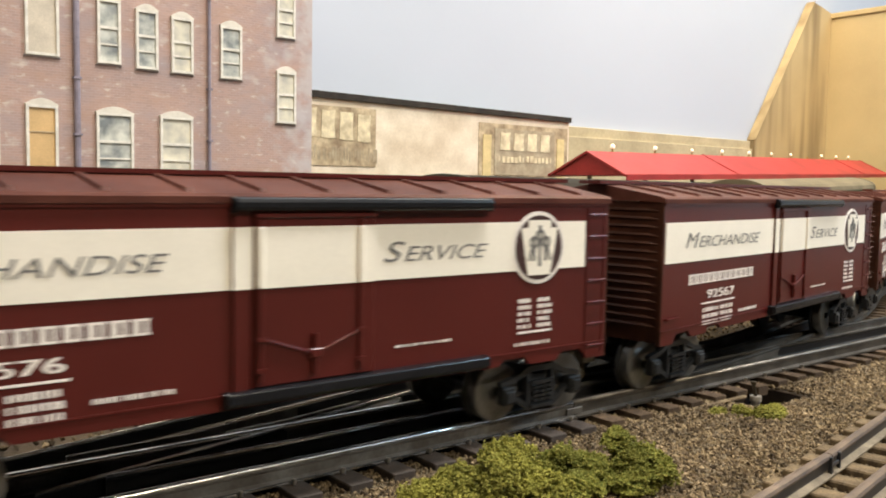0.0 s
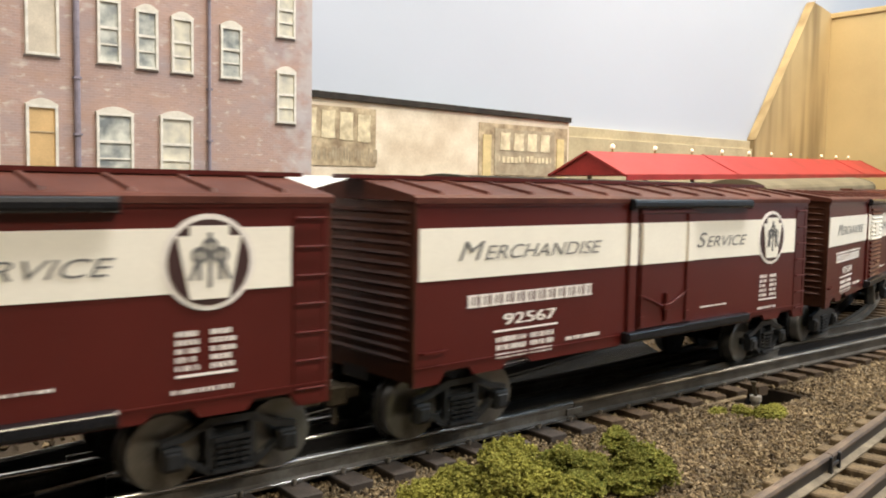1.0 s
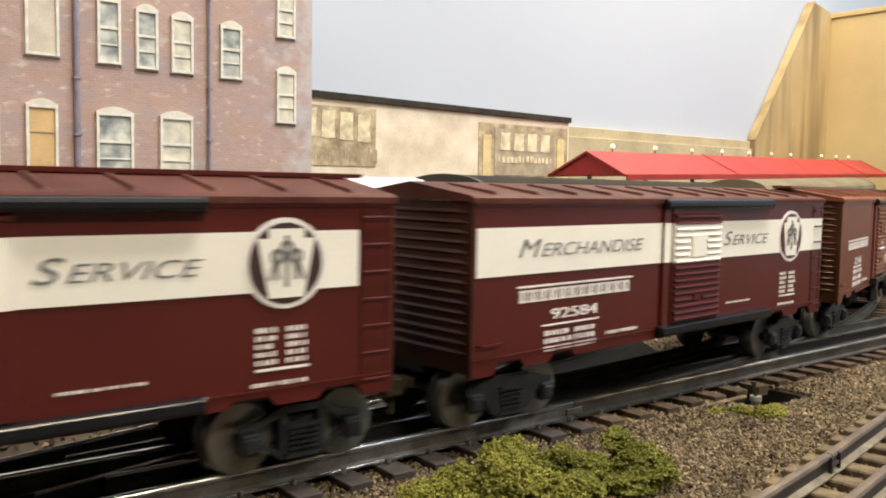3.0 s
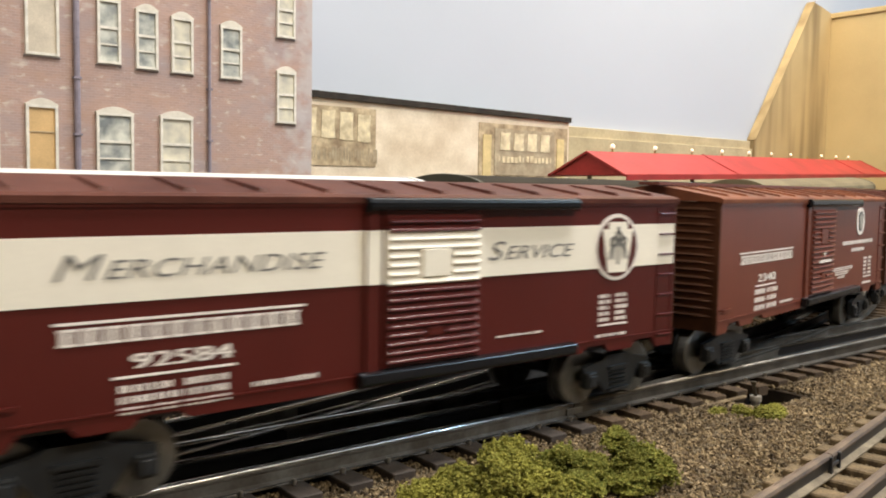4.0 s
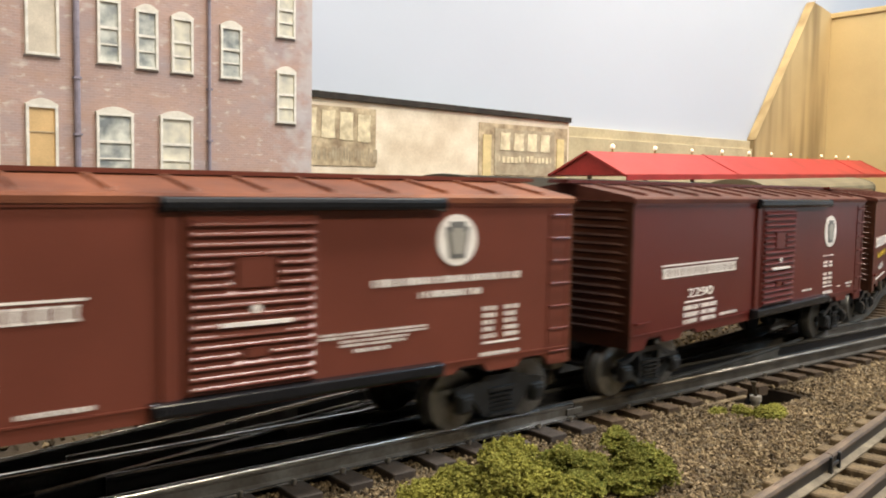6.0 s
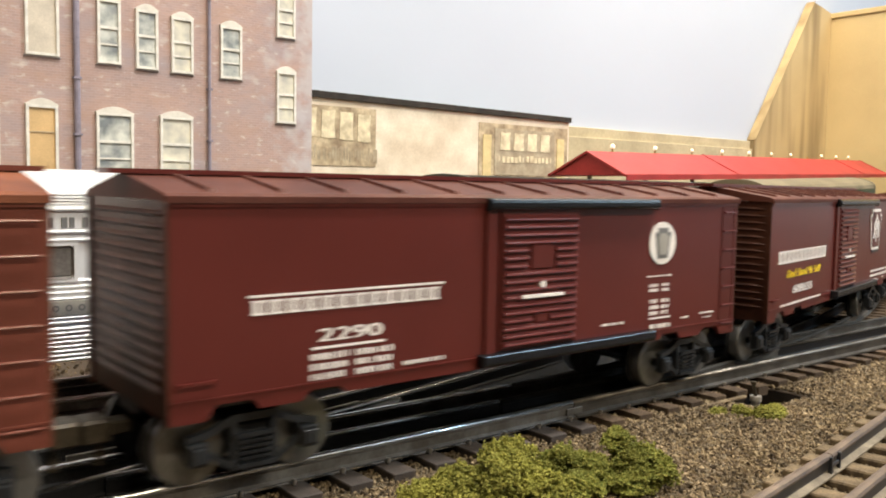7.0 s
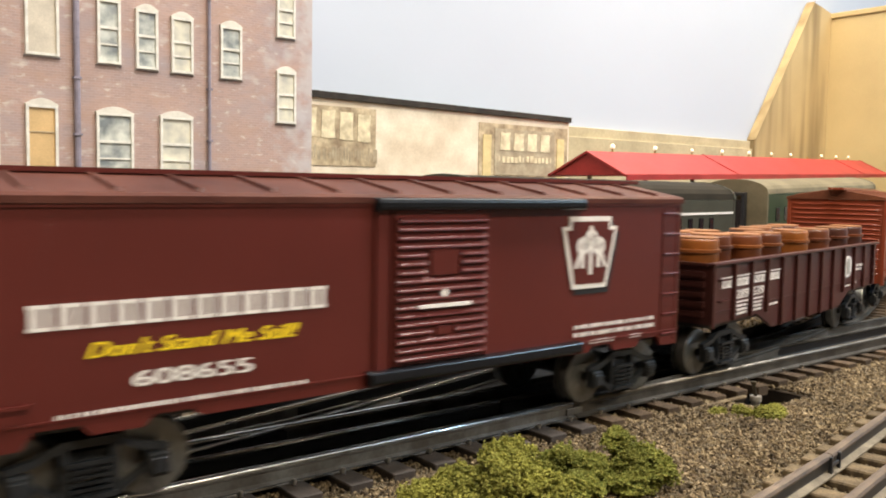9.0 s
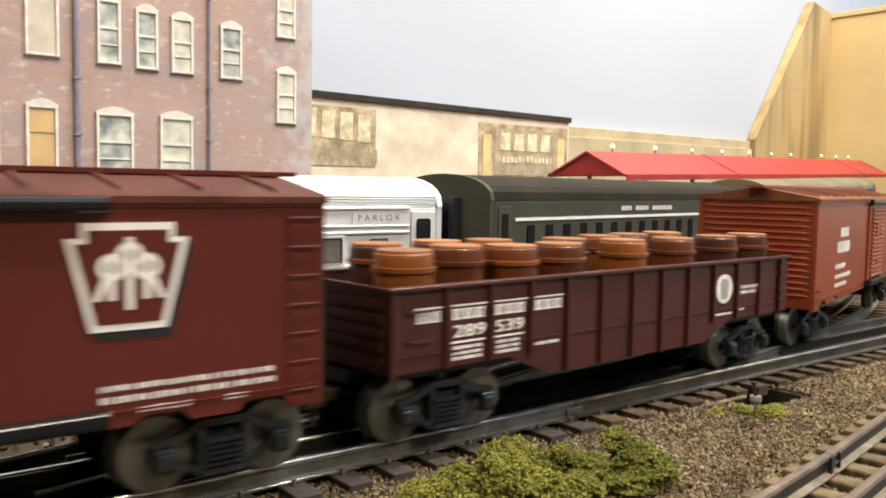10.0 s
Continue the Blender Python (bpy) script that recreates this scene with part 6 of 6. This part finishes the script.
def painted_wall():
    b = thing("painted_wall_building", "low cream building with faded painted wall signs and black coping", "building", FRAME @ pose(0, 0.420, 0))
    top0, top1 = 0.1655, 0.1616
    slope = lambda s: top0 + (top1 - top0) * (s - 0.205) / 0.3265
    part("wall", prism(NB(), [(0.1945, -0.0105), (0.5316, -0.0105), (0.5316, slope(0.5316) - 0.0055), (0.1945, slope(0.1945) - 0.0055)], 0.0, 0.06), M_STUCCO, b, "stained cream wall")
    part("coping", prism(NB(), [(0.1945, slope(0.1945) - 0.0058), (0.5330, slope(0.533) - 0.0054), (0.5330, slope(0.533)), (0.1945, slope(0.1945))], -0.0025, 0.06), M_COPING, b, "black weathered coping")
    part("sign_field", box(NB(), 0.1948, 0.2720, -0.0008, 0, 0.1000, 0.1530), M_SIGNDARK, b, "faded brown sign field")
    for i, k in enumerate((1, 1, 0, 0)):
        bm = letter_block(NB(), 0.1945 + 0.0190 * i, 0.2090 + 0.0190 * i, 0.1250 - 0.001 * i, 0.1508 - 0.0012 * i, -0.0014, k)
        part("sign_block", bm, M_SIGNLETTER, b, "faded cream block of a painted sign")
    rng = random.Random(2)
    for i in range(26):
        s = 0.197 + 0.0030 * i + rng.uniform(0, 0.001)
        stroke = box(NB(), s, s + rng.uniform(0.0008, 0.0027), -0.0010, -0.0007, 0.1020 + rng.uniform(0, 0.006), 0.1110 + rng.uniform(0, 0.007))
        part("sign_stroke", stroke, M_SIGNGREY, b)
    part("sign_field", box(NB(), 0.3985, 0.5290, -0.0008, 0, 0.0930, 0.1490), M_SIGNDARK, b, "faded framed sign field")
    part("sign_field", box(NB(), 0.4200, 0.5080, -0.0014, -0.0008, 0.0960, 0.1440), M_SIGNGREY, b, "grey sign panel")
    for i, k in enumerate((1, 1, 0, 0)):
        bm = letter_block(NB(), 0.4270 + 0.0196 * i, 0.4415 + 0.0196 * i, 0.1215, 0.1405, -0.0020, k)
        part("sign_block", bm, M_SIGNLETTER, b, "faded cream block of a painted sign")
    for i in range(14):
        stroke = box(NB(), 0.4250 + 0.0058 * i, 0.4270 + 0.0058 * i + rng.uniform(0, 0.003), -0.0019, -0.0013, 0.1085 + rng.uniform(0, 0.002), 0.1150 + rng.uniform(0, 0.002))
        part("sign_stroke", stroke, M_SIGNLETTER, b)
    for s in (0.4040, 0.5120):
        part("sign_post", box(NB(), s, s + 0.0110, -0.0016, -0.0008, 0.0940, 0.1370), M_SIGNYELLOW, b, "faded yellow column")


building()
painted_wall()


# ---- foliage and small things ----
def bush(name, lumps, n, leaf, material, label, seed, category="bush"):
    """Foam foliage: many small ragged crumbs crowded over uneven lumps."""
    r = np.random.RandomState(seed)
    t = thing(name, label, category, FRAME, "bushes by the track" if category == "bush" else "")
    base = np.array([(1, 0, 0), (-1, 0, 0), (0, 1, 0), (0, -1, 0), (0, 0, 1), (0, 0, -1)], float)
    tri = np.array([(0, 2, 4), (2, 1, 4), (1, 3, 4), (3, 0, 4), (2, 0, 5), (1, 2, 5), (3, 1, 5), (0, 3, 5)])
    whole = []
    for cx, cy, cz, rad, flat in lumps:
        whole.append((cx, cy, cz, rad * 0.82, flat))
        for i in range(20):
            a, e = r.uniform(0, 2 * math.pi), math.asin(r.uniform(0.0, 1.0))
            q = rad * 0.80
            whole.append((cx + q * math.cos(a) * math.cos(e), cy + q * math.sin(a) * math.cos(e), cz + q * flat * math.sin(e), rad * r.uniform(0.20, 0.38), 1.0))
    lumps = whole
    for cx, cy, cz, rad, flat in lumps:
        k = int(n * rad * rad / sum(l[3] ** 2 for l in lumps))
        d = r.normal(size=(k, 3))
        d /= np.linalg.norm(d, axis=1)[:, None]
        d[:, 2] = np.abs(d[:, 2]) - 0.15
        at = Vector((cx * 90, cy * 90, seed))
        wob = np.array([noise.noise(Vector(map(float, p)) * 2.6 + at) + 0.6 * noise.noise(Vector(map(float, p)) * 6.0 + at) for p in d])
        p = d * (rad * (0.86 + 0.85 * wob + r.uniform(-0.22, 0.14, k)))[:, None]
        p[:, 2] *= flat
        p += np.array((cx, cy, cz))
        p = p[p[:, 2] > -0.0110]
        m = len(p)
        v = base[None] * r.uniform(0.35, 1.5, (m, 6, 1)) + r.uniform(-0.45, 0.45, (m, 6, 3))
        v = v * (leaf * r.uniform(0.5, 1.4, (m, 1, 1))) + p[:, None, :]
        f = tri[None] + 6 * np.arange(m)[:, None, None]
        me = bpy.data.meshes.new("clump")
        me.from_pydata(v.reshape(-1, 3).tolist(), [], f.reshape(-1, 3).tolist())
        me.materials.append(material)
        part("clump", me, None, t)
    return t


G = -0.0098
bush("bush", [(-0.018, -0.058, G + 0.003, 0.0100, 0.95), (-0.006, -0.062, G + 0.005, 0.0112, 1.05), (0.0050, -0.0570, G + 0.0065, 0.0090, 1.1), (-0.026, -0.052, G + 0.001, 0.0078, 0.8), (0.0, -0.072, G + 0.002, 0.0105, 0.9)],
     42000, 0.00040, M_LEAF, "low spreading olive-yellow foam bush on the gravel", 1)
bush("bush", [(0.0170, -0.0655, G + 0.005, 0.0078, 1.1), (0.0245, -0.0690, G + 0.005, 0.0070, 1.05), (0.0140, -0.0760, G + 0.002, 0.0076, 0.9)],
     23000, 0.00040, M_LEAF2, "small dark green foam bush on the gravel", 2)
bush("bush", [(0.0385, -0.0765, G + 0.006, 0.0080, 1.1), (0.0410, -0.0820, G + 0.004, 0.0076, 1.0), (0.0362, -0.0722, G + 0.0125, 0.0050, 1.1), (0.0310, -0.0800, G + 0.002, 0.0076, 0.9)],
     30000, 0.00040, M_LEAF2, "rounded green foam bush on the gravel", 3)
bush("weed_tuft", [(0.1370, -0.0410, G - 0.001, 0.0046, 0.7), (0.1450, -0.0480, G - 0.001, 0.0056, 0.8), (0.1490, -0.0570, G, 0.0058, 0.9), (0.1580, -0.0550, G - 0.001, 0.0052, 0.9)],
     5000, 0.00050, M_LEAF, "low yellow-green weeds beside the pit", 4, "weeds")


def motor():
    t = thing("turnout_motor", "small brass and steel lever standing in a dark pit", "turnout motor", FRAME @ pose(0.172, -0.0375, 0))
    part("base", box(NB(), -0.007, 0.005, -0.006, 0.004, -0.032, -0.0180, 0.0008), M_RUST, t, "tan plastic base")
    part("collar", cyl(cyl(NB(), (0, 0, -0.0181), (0, 0, -0.0100), 0.0018, 14), (0, 0, -0.0101), (0, 0, -0.0078), 0.0026, 18), M_NICKEL, t, "bright nickel collar")
    bm = cyl(NB(), (0, 0, -0.0085), (-0.0012, 0.0006, -0.0022), 0.0008, 10)
    cyl(bm, (-0.0012, 0.0006, -0.0024), (-0.0012, 0.0006, -0.0012), 0.0013, 10)
    part("screw", bm, M_COUPLER, t, "dark upright screw")
    bm = box(NB(), -0.03, 0.0, 0.004, 0.0065, -0.0098, -0.0085, 0.0004)
    part("link_bar", bm, M_TIE2, t, "flat grey link bar")


motor()

# ---- the moving train ----
PITCH = 0.2864
TRAIN = []


def couple(made, slot, shift=0.0):
    TRAIN.append((made[0], made[1], (slot - 1) * PITCH + shift))


c = boxcar("maroon boxcar with a broad cream stripe and smooth door", M_MAROON, "plain", "open", stripe=(0.0551, 0.0719, 0.1170))
merchandise(c[0], "92576", 100, False, 0.0012)
couple(c, 0)
c = boxcar("maroon boxcar with a cream stripe and locking-rod door", M_MAROON, "plain", "open", stripe=(0.0539, 0.0705, 0.1170))
merchandise(c[0], "92567", 120, False)
couple(c, 1)
c = boxcar("maroon boxcar with a cream stripe across its ribbed door", M_MAROON, "ribbed", "cast", stripe=(0.0539, 0.0702, 0.1284), board=False, ridge=RIDGE - 0.0009)
merchandise(c[0], "92584", 140, True, 0.0)
couple(c, 2)
c = boxcar("freight-brown boxcar with white lettering and ribbed door", M_BROWN, "ribbed", "cast")
brown_car_print(c[0], "2340", 0.0551, 160, "agency")
couple(c, 3)
c = boxcar("dark oxide-brown boxcar with white lettering and ribbed door", M_OXIDE, "ribbed", "open")
brown_car_print(c[0], "2290", 0.0527, 180, "plain")
couple(c, 4)
c = boxcar("dark oxide-brown boxcar with a yellow slogan and large keystone", M_OXIDE, "ribbed", "open")
slogan_car_print(c[0], 200)
couple(c, 5)
g = gondola()
couple(g, 6, -0.0105)
BARRELS = barrels()
c = boxcar("orange-brown boxcar with small white lettering", M_ORANGE, "ribbed", "open", shift=0.0225)
bm = NB()
for z0, z1, a, b in ((0.058, 0.064, -0.075, -0.055), (0.049, 0.056, -0.082, -0.050), (0.040, 0.043, -0.085, -0.060), (0.0345, 0.037, -0.085, -0.045), (0.0295, 0.032, -0.085, -0.055)):
    small_print(bm, a, b, z0, z1, 1, int(z0 * 1e4))
print_on(c[0], "small_print", bm, label="white rows of small print")
couple(c, 7, -0.0150)

# where the second car's middle stands along the road, second by second
KNOTS = [(0.0, 0.2314), (0.5, 0.171), (1.0, 0.1107), (1.5, 0.0558), (2.0, -0.0066), (2.5, -0.083), (2.7, -0.1114), (3.8, -0.266), (4.0, -0.2991), (4.5, -0.379), 
         (5.0, -0.4635), (5.5, -0.5573), (5.7, -0.5925), (6.8, -0.7932), (7.0, -0.824), (7.5, -0.909), (8.0, -0.9955), (8.5, -1.0745), (9.0, -1.155), (9.5, -1.2403), (10.0, -1.3235)]


def run(t):
    """The train's place at t: a smooth curve through the knots."""
    i = max(0, min(len(KNOTS) - 2, sum(1 for k in KNOTS if k[0] <= t) - 1))
    def slope(j):
        a, b = KNOTS[max(0, j - 1)], KNOTS[min(len(KNOTS) - 1, j + 1)]
        return (b[1] - a[1]) / (b[0] - a[0])
    (t0, p0), (t1, p1) = KNOTS[i], KNOTS[i + 1]
    h = t1 - t0
    u = (t - t0) / h
    return (p0 * (1 + 2 * u) * (1 - u) ** 2 + p1 * u * u * (3 - 2 * u) + slope(i) * h * u * (1 - u) ** 2 + slope(i + 1) * h * u * u * (u - 1))


def car_pose(s):
    (ax, ay, _), (bx, by, _) = track_at(s - 0.085), track_at(s + 0.085)
    h = math.atan2(by - ay, bx - ax)
    return FRAME @ pose((ax + bx) / 2, (ay + by) / 2, 0, 0, 0, math.degrees(h)), h


def motions():
    times = [round(0.1 * i, 3) for i in range(101)]
    fine = [round(i / 15, 4) for i in range(151)]
    for car, pair, behind in TRAIN:
        walk(car, [(t, car_pose(run(t) + behind)[0]) for t in times])
        for (tr, wheels), side in zip(pair, (-1, 1)):
            x = tr.matrix_basis.translation.x
            walk(tr, [(t, pose(x, 0, 0, 0, 0, math.degrees(track_at(run(t) + behind + x)[2] - car_pose(run(t) + behind)[1]))) for t in times[::2]])
            for w, dx in wheels:
                walk(w, [(t, pose(dx, 0, WHEEL_R, 0, math.degrees((run(t) - run(0)) / WHEEL_R), 0)) for t in fine])
    behind = TRAIN[6][2]
    for ob, local in BARRELS:
        walk(ob, [(t, car_pose(run(t) + behind)[0] @ local) for t in times])


motions()
